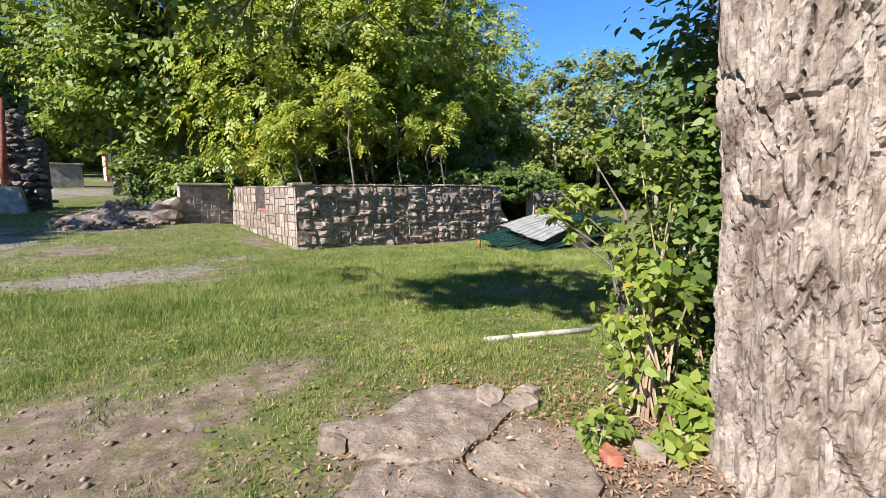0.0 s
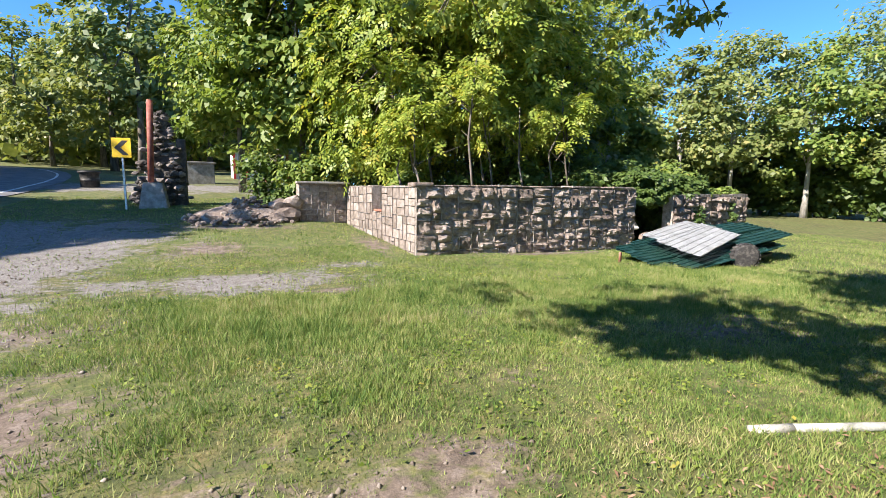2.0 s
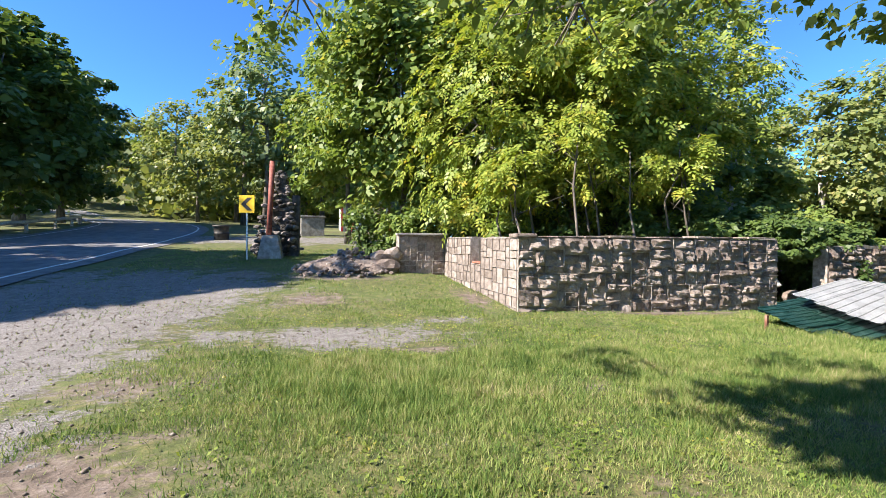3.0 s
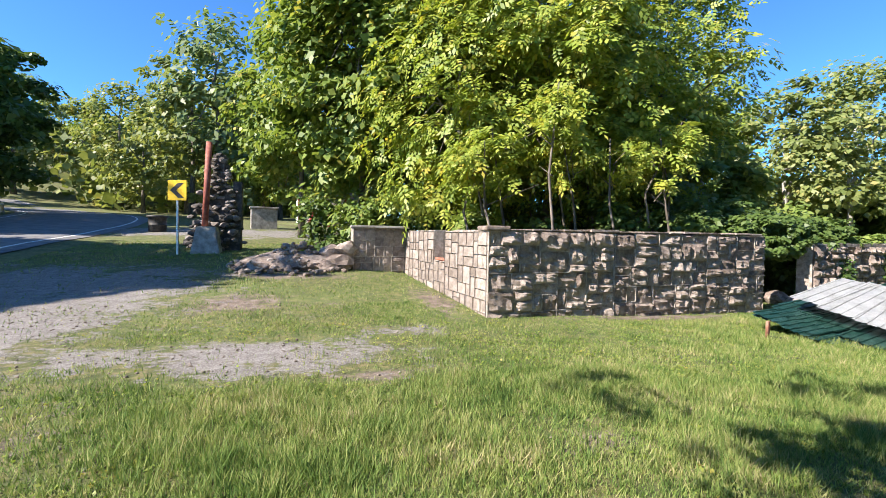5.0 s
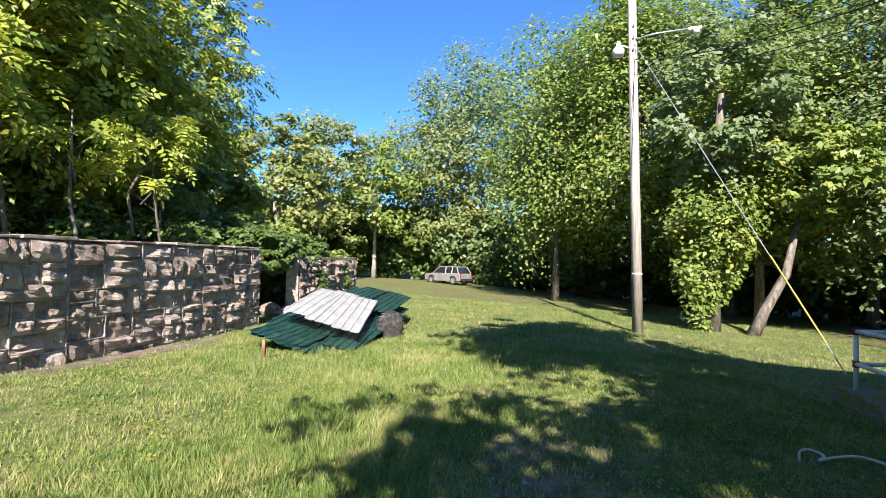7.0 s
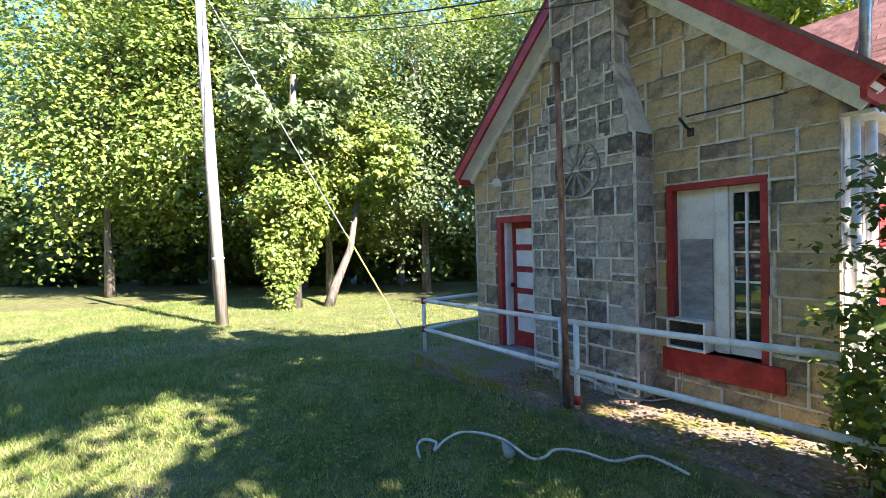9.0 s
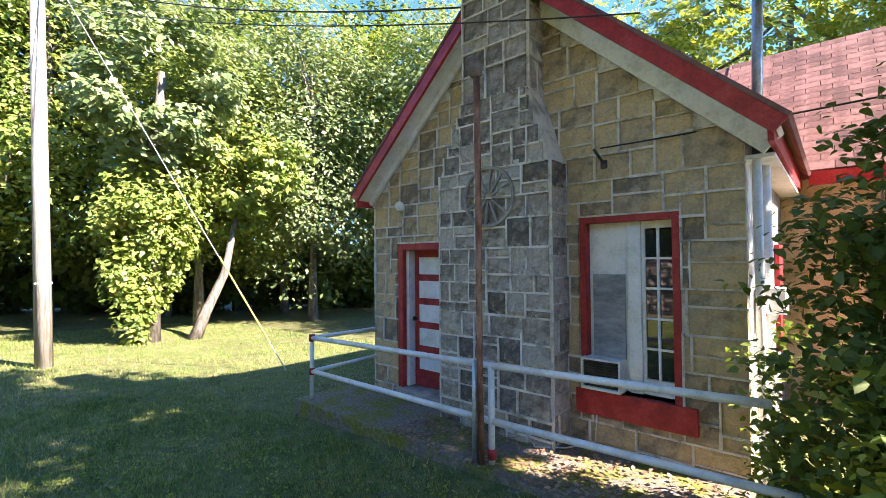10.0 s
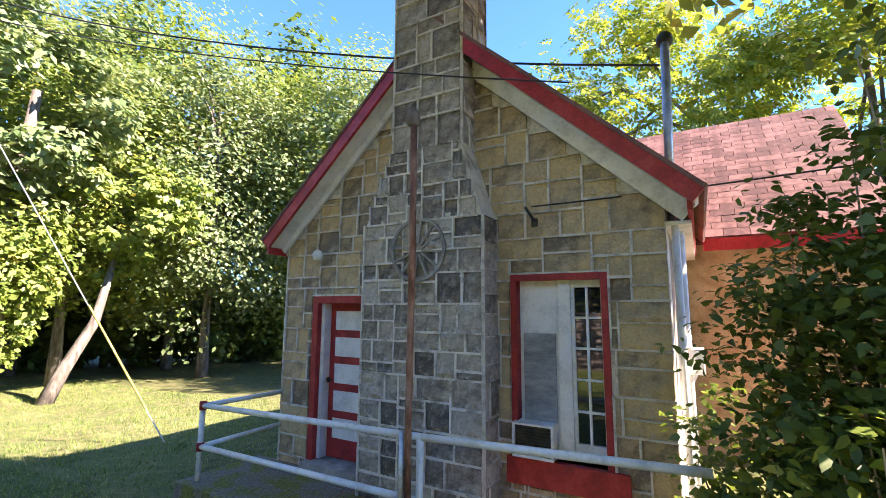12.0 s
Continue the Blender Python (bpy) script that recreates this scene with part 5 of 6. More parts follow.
hose = part("hose", tube(smooth_path(ground_line([(6.12, 3.42, 0.0), (6.25, 3.36, 0.04), (6.3, 3.26, 0.05), (6.2, 3.2, 0.04), (6.1, 3.28, 0.03), (6.16, 3.12, 0.06), (6.1, 2.95, 0.10), (5.8, 2.8, 0.10), (5.5, 2.76, 0.03), (5.42, 2.68, 0.04), (5.42, 2.54, 0.06), (5.26, 2.40, 0.05), (5.05, 2.30, 0.02), (4.9, 2.08, 0.04), (4.6, 2.05, 0.0)], 0.015)), 0.012, 6), "pale_cable", None, smooth=True)
tagged(hose, "pale garden hose looping over the grass", "hose")
nz = part("hose_nozzle", lathe([(0.03, 0), (0.045, 0.03), (0.04, 0.16), (0.02, 0.2), (0.022, 0.28)], 10, pose(5.62, 2.86, on_ground(5.62, 2.86) + 0.05, 0, 90, -30)), "concrete", None, smooth=True)
tagged(nz, "grey hose nozzle lying on the grass", "nozzle")
cordp = [(5.3, HY + 0.05, 0.28), (5.31, HY + 0.08, 0.0), (5.5, HY + 0.3, -0.04), (5.75, HY + 0.45, -0.05), (6.0, HY + 0.35, 0.1)]
cd = part("power_cord", tube(cordp, 0.008, 5), "pale_cable", None, smooth=True)
tagged(cd, "thin pale cord hanging below the window", "cable")

# ---- lawn things ----
pv = thing("plastic_pipe", (2.5, 3.82, on_ground(2.5, 3.82) + 0.04), 0, "weathered white plastic pipe lying in the grass", "pipe")
part("length", tube([(0.25, -0.09, -0.03), (0.7, -0.27, -0.022), (1.2, -0.46, -0.02)], 0.032, 10), "pvc", pv, smooth=True)
part("end_piece", tube([(-0.02, 0.01, -0.04), (0.27, -0.1, -0.03)], 0.036, 10), "pale_bark", pv, "rough pale end collar", True)


def flagstone(name, x, y, rx, ry, turn, thick, mat, label, seed, tiltx=0.0):
    r = random.Random(seed)
    n = 11
    bm = bmesh.new()
    rim = [(rx * math.cos(2 * math.pi * k / n) * r.uniform(0.75, 1.15), ry * math.sin(2 * math.pi * k / n) * r.uniform(0.75, 1.15)) for k in range(n)]
    lowr = [bm.verts.new((a, b, -0.05)) for a, b in rim]
    top = [bm.verts.new((a * 0.98, b * 0.98, thick * r.uniform(0.75, 1.0))) for a, b in rim]
    inn = [bm.verts.new((a * 0.55, b * 0.55, thick * r.uniform(0.9, 1.2))) for a, b in rim]
    c = bm.verts.new((0, 0, thick * 1.1))
    for k in range(n):
        q = (k + 1) % n
        bm.faces.new((lowr[k], lowr[q], top[q], top[k]))
        bm.faces.new((top[k], top[q], inn[q], inn[k]))
        bm.faces.new((inn[k], inn[q], c))
    ob = part(name, bm, mat, None)
    ob.matrix_world = pose(x, y, on_ground(x, y), tiltx, 0, turn)
    return tagged(ob, label, "stone", "flagstones by the tree")


def broken_slab(cx, cy, seeds, outline, thick):
    """One flat stone cracked into pieces round the seeds."""
    for i, (sx_, sy_) in enumerate(seeds):
        poly = list(outline)
        for j, (ox, oy) in enumerate(seeds):
            if i == j:
                continue
            mx, my, nx_, ny_ = (sx_ + ox) / 2, (sy_ + oy) / 2, sx_ - ox, sy_ - oy
            ln = math.hypot(nx_, ny_)
            nx_, ny_ = nx_ / ln, ny_ / ln
            mx, my = mx + nx_ * 0.014, my + ny_ * 0.014
            out_ = []
            for k in range(len(poly)):
                p, q = poly[k], poly[(k + 1) % len(poly)]
                dp, dq = (p[0] - mx) * nx_ + (p[1] - my) * ny_, (q[0] - mx) * nx_ + (q[1] - my) * ny_
                if dp >= 0:
                    out_.append(p)
                if dp * dq < 0:
                    f = dp / (dp - dq)
                    out_.append((p[0] + (q[0] - p[0]) * f, p[1] + (q[1] - p[1]) * f))
            poly = out_
        fine = []
        for k in range(len(poly)):
            p, q = poly[k], poly[(k + 1) % len(poly)]
            steps = max(1, int(math.dist(p, q) / 0.09))
            for e in range(steps):
                f = e / steps
                w_ = 0.10 * noise.noise(Vector(((p[0] + (q[0] - p[0]) * f) * 3.5, (p[1] + (q[1] - p[1]) * f) * 3.5, 3.0)))
                fine.append((p[0] + (q[0] - p[0]) * f + w_, p[1] + (q[1] - p[1]) * f + w_))
        bm = bmesh.new()
        cxx, cyy = sum(p[0] for p in fine) / len(fine), sum(p[1] for p in fine) / len(fine)
        low_ = [bm.verts.new((x, y, -0.04)) for x, y in fine]
        top_v = [bm.verts.new((x, y, thick + 0.006 * noise.noise(Vector((x * 6, y * 6, 0))))) for x, y in fine]
        mid_v = [bm.verts.new((x + (cxx - x) * 0.06, y + (cyy - y) * 0.06, thick + 0.008)) for x, y in fine]
        n_ = len(fine)
        for k in range(n_):
            q = (k + 1) % n_
            bm.faces.new((low_[k], low_[q], top_v[q], top_v[k]))
            bm.faces.new((top_v[k], top_v[q], mid_v[q], mid_v[k]))
        bm.faces.new(mid_v)
        ob = part("flagstone", bm, "flag", None)
        ob.matrix_world = pose(cx, cy, on_ground(cx, cy) + 0.01 * i * 0.5, 1.5 * (i - 2), 1.0 * (2 - i), 0)
        tagged(ob, "cracked brown-grey flagstone among leaf litter", "stone", "flagstones by the tree")


broken_slab(1.0, 2.25, [(-0.35, -0.35), (0.38, -0.30), (0.1, 0.48)], [(-0.62, -0.5), (-0.1, -0.72), (0.45, -0.6), (0.82, -0.12), (0.6, 0.18), (0.72, 0.62), (0.22, 0.92), (-0.2, 0.7), (-0.55, 0.85), (-0.5, 0.3), (-0.75, 0.0)], 0.03)
for i, (x, y, r_, mat) in enumerate(((1.75, 2.55, 0.15, "pale_stone"), (1.62, 2.75, 0.17, "pale_stone"), (1.95, 1.7, 0.12, "pale_stone"), (0.45, 2.85, 0.10, "pale_stone"), (1.9, 2.65, 0.12, "pale_stone"))):
    flagstone("rock", x, y, r_, r_ * 0.7, 40 * i, 0.07, mat, "small pale broken stone on the ground", 60 + i, 4)
bk = part("brick", box((-0.1, -0.045, -0.03), (0.1, 0.045, 0.035), 0.008), "brick", None)
bk.matrix_world = pose(1.70, 1.80, on_ground(1.70, 1.80) + 0.03, 0, 8, 62)
tagged(bk, "single red brick lying in leaf litter", "brick")


# ---- trailer stacked with roofing sheets ----
TR = Matrix.Translation((8.55, 10.25, 0)) @ Matrix.Rotation(radians(9), 4, "Z")
tr = thing("trailer", (8.55, 10.25, on_ground(8.55, 10.25)), 9, "small flat trailer sunk in the grass under roofing sheets", "trailer")
bed = join(box((1.5, -0.8, -0.24), (5.0, -0.73, -0.16), 0.01), box((1.5, 0.73, -0.24), (5.0, 0.8, -0.16), 0.01), *[box((1.6 + k * 0.8, -0.73, -0.22), (1.68 + k * 0.8, 0.73, -0.17), 0.008) for k in range(5)])
bed.transform(Matrix.Translation((0, 0, 0.06)) @ Matrix.Rotation(radians(13), 4, "X") @ Matrix.Rotation(radians(-4.5), 4, "Y"))
part("bed_frame", bed, "dark_metal", tr)
part("tongue", tube([(-0.7, 0.2, 0.06), (0.7, 0.0, -0.06)], 0.035, 6), "dark_metal", tr)
jack = part("jack_post", box((-0.72, 0.22, -0.1), (-0.66, 0.27, 0.36), 0.008), "rust", tr, "rusty jack post")
for yy in (-1.12, 1.12):
    wh = part("wheel", lathe([(0.17, -0.1), (0.27, -0.11), (0.33, -0.08), (0.345, 0.0), (0.33, 0.08), (0.27, 0.11), (0.17, 0.1)], 24, pose(2.6, yy, 0.20, 90, 0, -38)), "rubber", tr, "worn black tyre", True)
    part("rim", lathe([(0.02, -0.07), (0.16, -0.085), (0.17, 0.085), (0.02, 0.06)], 16, pose(2.6, yy, 0.20, 90, 0, -38)), "rust", wh, "rusty rim", True)
    part("tread", join(*[box((-0.02, -0.1, 0.335), (0.02, 0.1, 0.352), 0, pose(2.6, yy, 0.20, 0, 0, -38) @ Matrix.Rotation(2 * math.pi * k / 22, 4, "Y")) for k in range(22)]), "rubber", wh)


def sheet(w, l, ribs=5, h=0.02):
    """A ribbed roofing sheet, l along x, w along y."""
    bm = bmesh.new()
    prof = []
    for k in range(ribs):
        y0 = -w / 2 + w * k / (ribs - 1 + 0.15)
        prof += [(y0, 0), (y0 + 0.012, h), (y0 + 0.04, h), (y0 + 0.052, 0)]
    rows = []
    for x in np.linspace(0, l, 7):
        bend = rng.normal(0, 0.006)
        rows.append([bm.verts.new((x, y, z + bend)) for y, z in prof])
    for a, b in zip(rows, rows[1:]):
        for k in range(len(prof) - 1):
            bm.faces.new((a[k], a[k + 1], b[k + 1], b[k]))
    bmesh.ops.solidify(bm, geom=bm.faces[:], thickness=0.004)
    return bm


PILE = TR @ Matrix.Translation((0, 0, 0.04)) @ Matrix.Rotation(radians(13), 4, "X")
for k in range(18):
    w, l = 0.62, rng.uniform(3.8, 4.8)
    lvl = k // 3
    ob = part("roofing_sheet", sheet(w, l), "green_metal", None)
    ob.matrix_world = PILE @ pose(-0.25 + rng.uniform(-0.2, 0.7) + 0.22 * lvl, (k % 3 - 1) * 0.62 + rng.normal(0, 0.08), -0.16 + 0.035 * lvl + rng.normal(0, 0.008), rng.normal(0, 2.0), -4.5 + rng.normal(0, 0.8), rng.normal(0, 3.0))
    tagged(ob, "dark green ribbed metal roofing sheet in a slumped pile", "roofing sheet", "roofing sheets on the trailer")
for k in range(10):
    ob = part("roofing_sheet", sheet(0.62, 2.9), "green_metal", None)
    ob.matrix_world = PILE @ pose(3.3 + rng.uniform(-0.3, 0.6), (k % 2 - 0.7) * 0.62 + rng.normal(0, 0.12), 0.16 + 0.05 * (k // 2), rng.normal(0, 1.5), -2.5 + rng.normal(0, 0.8), 3 + rng.normal(0, 3))
    tagged(ob, "dark green ribbed metal roofing sheet in a slumped pile", "roofing sheet", "roofing sheets on the trailer")
for dx, dy, dz, l, tn in ((0.75, -0.62, 0.24, 3.0, 10), (0.72, -0.05, 0.25, 3.0, 9), (0.85, 0.50, 0.26, 2.7, 7)):
    ob = part("white_sheet", sheet(0.56, l, 4, 0.014), "sheet_white", None)
    ob.matrix_world = PILE @ pose(dx, dy, dz, rng.normal(0, 1), -5.0, tn)
    tagged(ob, "white metal sheet lying on the green pile", "metal sheet", "white sheets on the pile")

# ---- gap in the ruin ----
slab = part("slab", box((-0.45, -0.05, -0.35), (0.45, 0.05, 0.35), 0.015, pose(12.3, 14.6, 0.55, -35, 0, 12)), "white_paint", None)
tagged(slab, "pale slab leaning inside the gap in the wall", "slab")
for i, (x, y, s) in enumerate(((13.0, 14.2, 0.34), (13.4, 13.4, 0.4), (12.6, 14.9, 0.35), (13.1, 13.7, 0.28))):
    bm = bmesh.new()
    bmesh.ops.create_icosphere(bm, subdivisions=2, radius=s)
    for v in bm.verts:
        v.co *= 1 + 0.35 * noise.noise(v.co * 3 + Vector((i * 7, 0, 0)))
        v.co.z *= 0.75
    ob = part("rock", bm, "ruin_stone", None)
    ob.matrix_world = pose(x, y, on_ground(x, y) + s * 0.5, 0, 0, 50 * i)
    tagged(ob, "tumbled stone in the gap of the wall", "rock", "tumbled stones")
for x0 in np.arange(12.0, 18.4, 0.75):
    bush(x0, 13.75 + (x0 - 12) * 0.15, 0.8, 0.42, "leaf_green" if x0 > 15 else "leaf_dark", 0.12, 16, 50, "vines trailing over the wall top", z=1.15, stems=1, name="vine", category="vine", group="vines on the wall")
for x0, y0 in ((12.0, 15.3), (12.9, 15.6), (13.6, 15.2)):
    bush(x0, y0, 1.5, 0.7, "leaf_dark", 0.11, 36, 60, "dark vines roofing the gap in the wall", z=1.35, stems=2, name="vine", category="vine", group="vines on the wall")
for x0, y0 in ((11.9, 14.3), (12.7, 14.2), (13.5, 14.4), (12.3, 15.0), (13.2, 15.3), (14.3, 14.5), (15.4, 14.7)):
    bush(x0, y0, 0.9, 0.75, "leaf_dark", 0.1, 40, 60, "dark vines roofing the gap in the wall", z=1.5, stems=2, name="vine", category="vine", group="vines on the wall")
# added wall in dark stone, its colour standing for the gap's shade
wall_core("wall_inner", (11.4, 15.7), (14.6, 16.1), -0.5, 1.55, 0.3, "dark_stone", "added dark wall standing for the shade inside the gap")
for x0, dz in ((14.9, -0.1), (17.4, 0.0)):
    bush(x0, 13.62 + (x0 - 13.4) * 0.14, 1.7, 0.32, "leaf_dark", 0.1, 20, 36, "vines hanging down the wall face", z=-0.3 + dz, stems=2, name="vine", category="vine", group="vines on the wall")

# ---- rubble ----
def boulder(x, y, z, s, mat, label, group, seed, flat=0.7):
    bm = bmesh.new()
    bmesh.ops.create_icosphere(bm, subdivisions=1 if s < 0.14 else 2, radius=s)
    for v in bm.verts:
        n_ = noise.noise(v.co / s * 1.3 + Vector((seed * 3.1, seed * 1.7, 0)))
        v.co *= 1 + 0.4 * n_
        v.co.z *= flat
    ob = part("rock", bm, mat, None)
    ob.matrix_world = pose(x, y, z, 0, 0, seed * 47)
    return tagged(ob, label, "rock", group)


sd = 0
for k in range(260):
    x = rng.triangular(-2.9, -0.8, 0.9)
    y = 17.7 + rng.normal(0, 0.45)
    pile = max(0.0, 0.72 * math.exp(-((x + 0.7) / 0.95) ** 2) * math.exp(-((y - 17.8) / 0.6) ** 2))
    s = rng.uniform(0.04, 0.13)
    boulder(x, y, on_ground(x, y) + pile * rng.uniform(0.5, 1.0) + s * 0.3, s, "ruin_stone", "broken stone in a rubble heap", "stones of the rubble heap", k)
mound = bmesh.new()
bmesh.ops.create_icosphere(mound, subdivisions=3, radius=1.0)
for v in mound.verts:
    v.co = Vector((v.co.x * 1.5, v.co.y * 0.7, v.co.z * 0.42)) * (1 + 0.2 * noise.noise(v.co * 2.5))
heap = part("earth_mound", mound, "ruin_stone", None)
heap.matrix_world = pose(-0.7, 17.85, on_ground(-0.7, 17.85) + 0.05)
tagged(heap, "low earthy mound under broken stones", "mound")
for k, (x, y, s, zz) in enumerate(((0.55, 17.6, 0.42, 0.15), (0.2, 17.45, 0.38, 0.05), (0.75, 17.7, 0.35, 0.6), (-0.2, 17.5, 0.3, 0.1), (0.35, 17.8, 0.36, 0.45))):
    boulder(x, y, on_ground(x, y) + zz, s, "ruin_stone", "large broken stone at the wall end", "stones of the wall end", 300 + k)

# ---- stone pillar ruin with red pipe ----
PX, PY = -3.55, 21.5
pz = on_ground(PX, PY)
pil = thing("stone_pillar", (PX, PY, pz - 0.1), 0, "dark jagged ruined stone pillar with gaps", "pillar", "")
bms = []
for k in range(230):
    f = rng.random() ** 1.25
    z = f * 3.35
    half = 0.98 * (1 - f) + 0.12
    x = rng.uniform(-half, half) * (1.0 if f < 0.62 else 0.9) + (0.12 if f > 0.6 else 0.0)
    y = rng.uniform(-0.3, 0.35) * (1.2 - f)
    s = rng.uniform(0.08, 0.2)
    bm = bmesh.new()
    bmesh.ops.create_icosphere(bm, subdivisions=1, radius=s)
    for v in bm.verts:
        v.co = v.co * (1 + 0.45 * noise.noise(v.co * 6 + Vector((k, 0, 0))))
        v.co.z *= 0.6
    me = bpy.data.meshes.new("stone")
    bm.to_mesh(me)
    bm.free()
    me.materials.append(M["dark_stone"])
    ob = new("stone", me)
    ob.parent = pil
    ob.matrix_basis = pose(x, y, z + 0.1, 0, 0, 33 * k)
spire = bmesh.new()
for lo, hi, zz in (((-0.6, -0.1), (0.8, 0.3), (0, 1.0)), ((-0.36, -0.1), (0.5, 0.25), (0.95, 2.1)), ((-0.12, -0.1), (0.30, 0.2), (2.05, 3.45)), ((0.5, 0.05), (0.82, 0.35), (0.9, 2.55))):
    b = box((lo[0], lo[1], zz[0]), (hi[0], hi[1], zz[1]), 0.06)
    me = bpy.data.meshes.new("tmp")
    b.to_mesh(me)
    b.free()
    spire.from_mesh(me)
    bpy.data.meshes.remove(me)
part("core", spire, "dark_stone", pil)
pl = thing("concrete_plinth", (-3.72, 20.9, on_ground(-3.72, 20.9) - 0.1), 0, "tapered grey concrete plinth below a red pipe", "plinth")
b = box((-0.46, -0.35, 0), (0.46, 0.35, 0.98), 0.0)
for v in b.verts:
    if v.co.z > 0.5:
        v.co.x *= 0.64
        v.co.y *= 0.64
bmesh.ops.bevel(b, geom=b.edges[:], offset=0.03, segments=2, affect="EDGES")
part("block", b, "concrete", pl)
rp = part("red_pipe", tube([(-3.80, 20.9, on_ground(-3.72, 20.9) + 0.8), (-3.74, 20.95, 3.3), (-3.70, 21.05, 4.66)], 0.10, 12), "pipe_red", None, smooth=True)
tagged(rp, "rusty red pipe standing in a concrete plinth", "pipe")

# ---- chevron sign ----
sx, sy = -4.48, 20.4
sg = thing("road_sign", (sx, sy, on_ground(sx, sy)), -15, "yellow chevron road sign on a steel post", "sign")
part("post", box((-0.03, -0.02, -0.1), (0.03, 0.02, 2.4), 0.005), "galvanised", sg)
part("plate", box((-0.3, -0.035, 1.75), (0.3, -0.025, 2.40), 0.003), "sign_yellow", sg)
bm = bmesh.new()
for zz, s in ((0, 1), (0, -1)):
    pts = [(-0.22, 0.0), (-0.03, 0.0), (0.22, 0.24 * s), (0.03, 0.24 * s)]
    vs = [bm.verts.new((x, -0.039, 2.075 + z)) for x, z in pts]
    f = bm.faces.new(vs)
ext = bmesh.ops.extrude_face_region(bm, geom=bm.faces[:])
bmesh.ops.translate(bm, vec=(0, 0.003, 0), verts=[v for v in ext["geom"] if isinstance(v, bmesh.types.BMVert)])
bmesh.ops.recalc_face_normals(bm, faces=bm.faces)
part("chevron", bm, "sign_black", sg, "black chevron arrow")

# ---- by the road ----
bx, by = -7.6, 28.6
bar = thing("barrel", (bx, by, on_ground(bx, by)), 0, "dark rusty litter barrel by the road", "barrel")
part("body", lathe([(0.36, 0), (0.38, 0.02), (0.38, 0.3), (0.40, 0.32), (0.38, 0.34), (0.38, 0.66), (0.46, 0.68), (0.46, 0.76), (0.3, 0.78)], 20), "dark_metal", bar, smooth=True)
bl = thing("block_box", (-3.2, 32.0, on_ground(-3.2, 32.0)), 10, "low grey block well-house with a rail", "block")
part("body", box((-0.7, -0.5, -0.1), (0.7, 0.5, 1.15), 0.03), "concrete", bl)
part("lid", box((-0.78, -0.58, 1.15), (0.78, 0.58, 1.25), 0.02), "concrete", bl)
shx, shy = 0.3, 38.5
sh = thing("shed", (shx, shy, on_ground(shx, shy)), 6, "white shed with dark diagonal braces", "shed")
part("wall", box((-1.9, -0.1, -0.2), (1.9, 2.5, 2.1)), "white_paint", sh)
part("roof", box((-2.1, -0.3, 2.1), (2.1, 2.7, 2.25), 0.02), "dark_metal", sh)
for x0, x1 in ((-1.2, -0.5), (0.6, -0.1), (0.9, 1.5)):
    part("brace", tube([(x0, -0.13, 0.0), (x1, -0.13, 2.05)], 0.09, 6), "red_dull", sh)
for x0 in (-1.85, 0.3, 1.85):
    part("brace", box((x0 - 0.08, -0.14, -0.1), (x0 + 0.08, -0.101, 2.1)), "red_dull", sh)
gp = thing("gate_post", (0.95, 32.0, on_ground(0.95, 32.0)), 0, "pale square stone gate post", "post")
part("shaft", box((-0.28, -0.28, -0.1), (0.28, 0.28, 2.25), 0.04), "pale_stone", gp)
part("cap", box((-0.34, -0.34, 2.25), (0.34, 0.34, 2.36), 0.03), "concrete", gp)
# guard rail along the road's far side
gd = thing("guard_rail", (0, 0, 0), 0, "low steel guard rail along the road", "guard rail")
pts = [Vector((float(road_centre(y)) - 5.0, y, on_ground(float(road_centre(y)) - 5.0, y) + 0.62)) for y in np.arange(20, 60, 2.0)]
part("beam", tube(pts, 0.11, 6), "galvanised", gd)
for p in pts[::2]:
    part("post", box((p.x - 0.07, p.y - 0.05, p.z - 0.75), (p.x + 0.07, p.y + 0.05, p.z + 0.05)), "pole_wood", gd)
# small pole among the far trees
fp = thing("utility_pole", (22.0, 26.0, on_ground(22, 26) - 0.1), 0, "pale distant utility pole among trees", "utility pole")
part("shaft", tube([(0, 0, 0), (0, 0, 4.6)], [0.14, 0.12], 8), "pole_wood", fp, smooth=True)

# ---- parked car ----
car = thing("car", (42.0, 16.8, on_ground(42.0, 16.8)), 242, "silver sport utility car parked at the lawn's edge", "car")
def side_profile(bm, prof, half, top_half, z_in):
    rows = [[bm.verts.new((x, g * (top_half if z > z_in else half), z)) for x, z in prof] for g in (-1, 1)]
    bm.faces.new(rows[0][::-1])
    bm.faces.new(rows[1])
    for k in range(len(prof)):
        q = (k + 1) % len(prof)
        bm.faces.new((rows[0][k], rows[0][q], rows[1][q], rows[1][k]))
    bmesh.ops.recalc_face_normals(bm, faces=bm.faces)
    return bm


lower = side_profile(bmesh.new(), [(-2.25, 0.38), (-2.3, 0.72), (-2.15, 0.92), (-1.05, 1.02), (2.0, 1.06), (2.25, 0.98), (2.28, 0.4), (1.85, 0.32), (1.8, 0.62), (1.62, 0.76), (1.18, 0.76), (1.0, 0.62), (0.95, 0.3), (-0.95, 0.3), (-1.0, 0.62), (-1.18, 0.76), (-1.62, 0.76), (-1.8, 0.62), (-1.85, 0.32)], 0.88, 0.86, 1.0)
bmesh.ops.bevel(lower, geom=lower.edges[:], offset=0.025, segments=1, affect="EDGES")
part("body", lower, "car_paint", car)
part("cabin", side_profile(bmesh.new(), [(-1.15, 1.0), (-0.35, 1.58), (1.7, 1.62), (2.12, 1.04)], 0.84, 0.68, 1.3), "glass", car, "dark tinted windows")
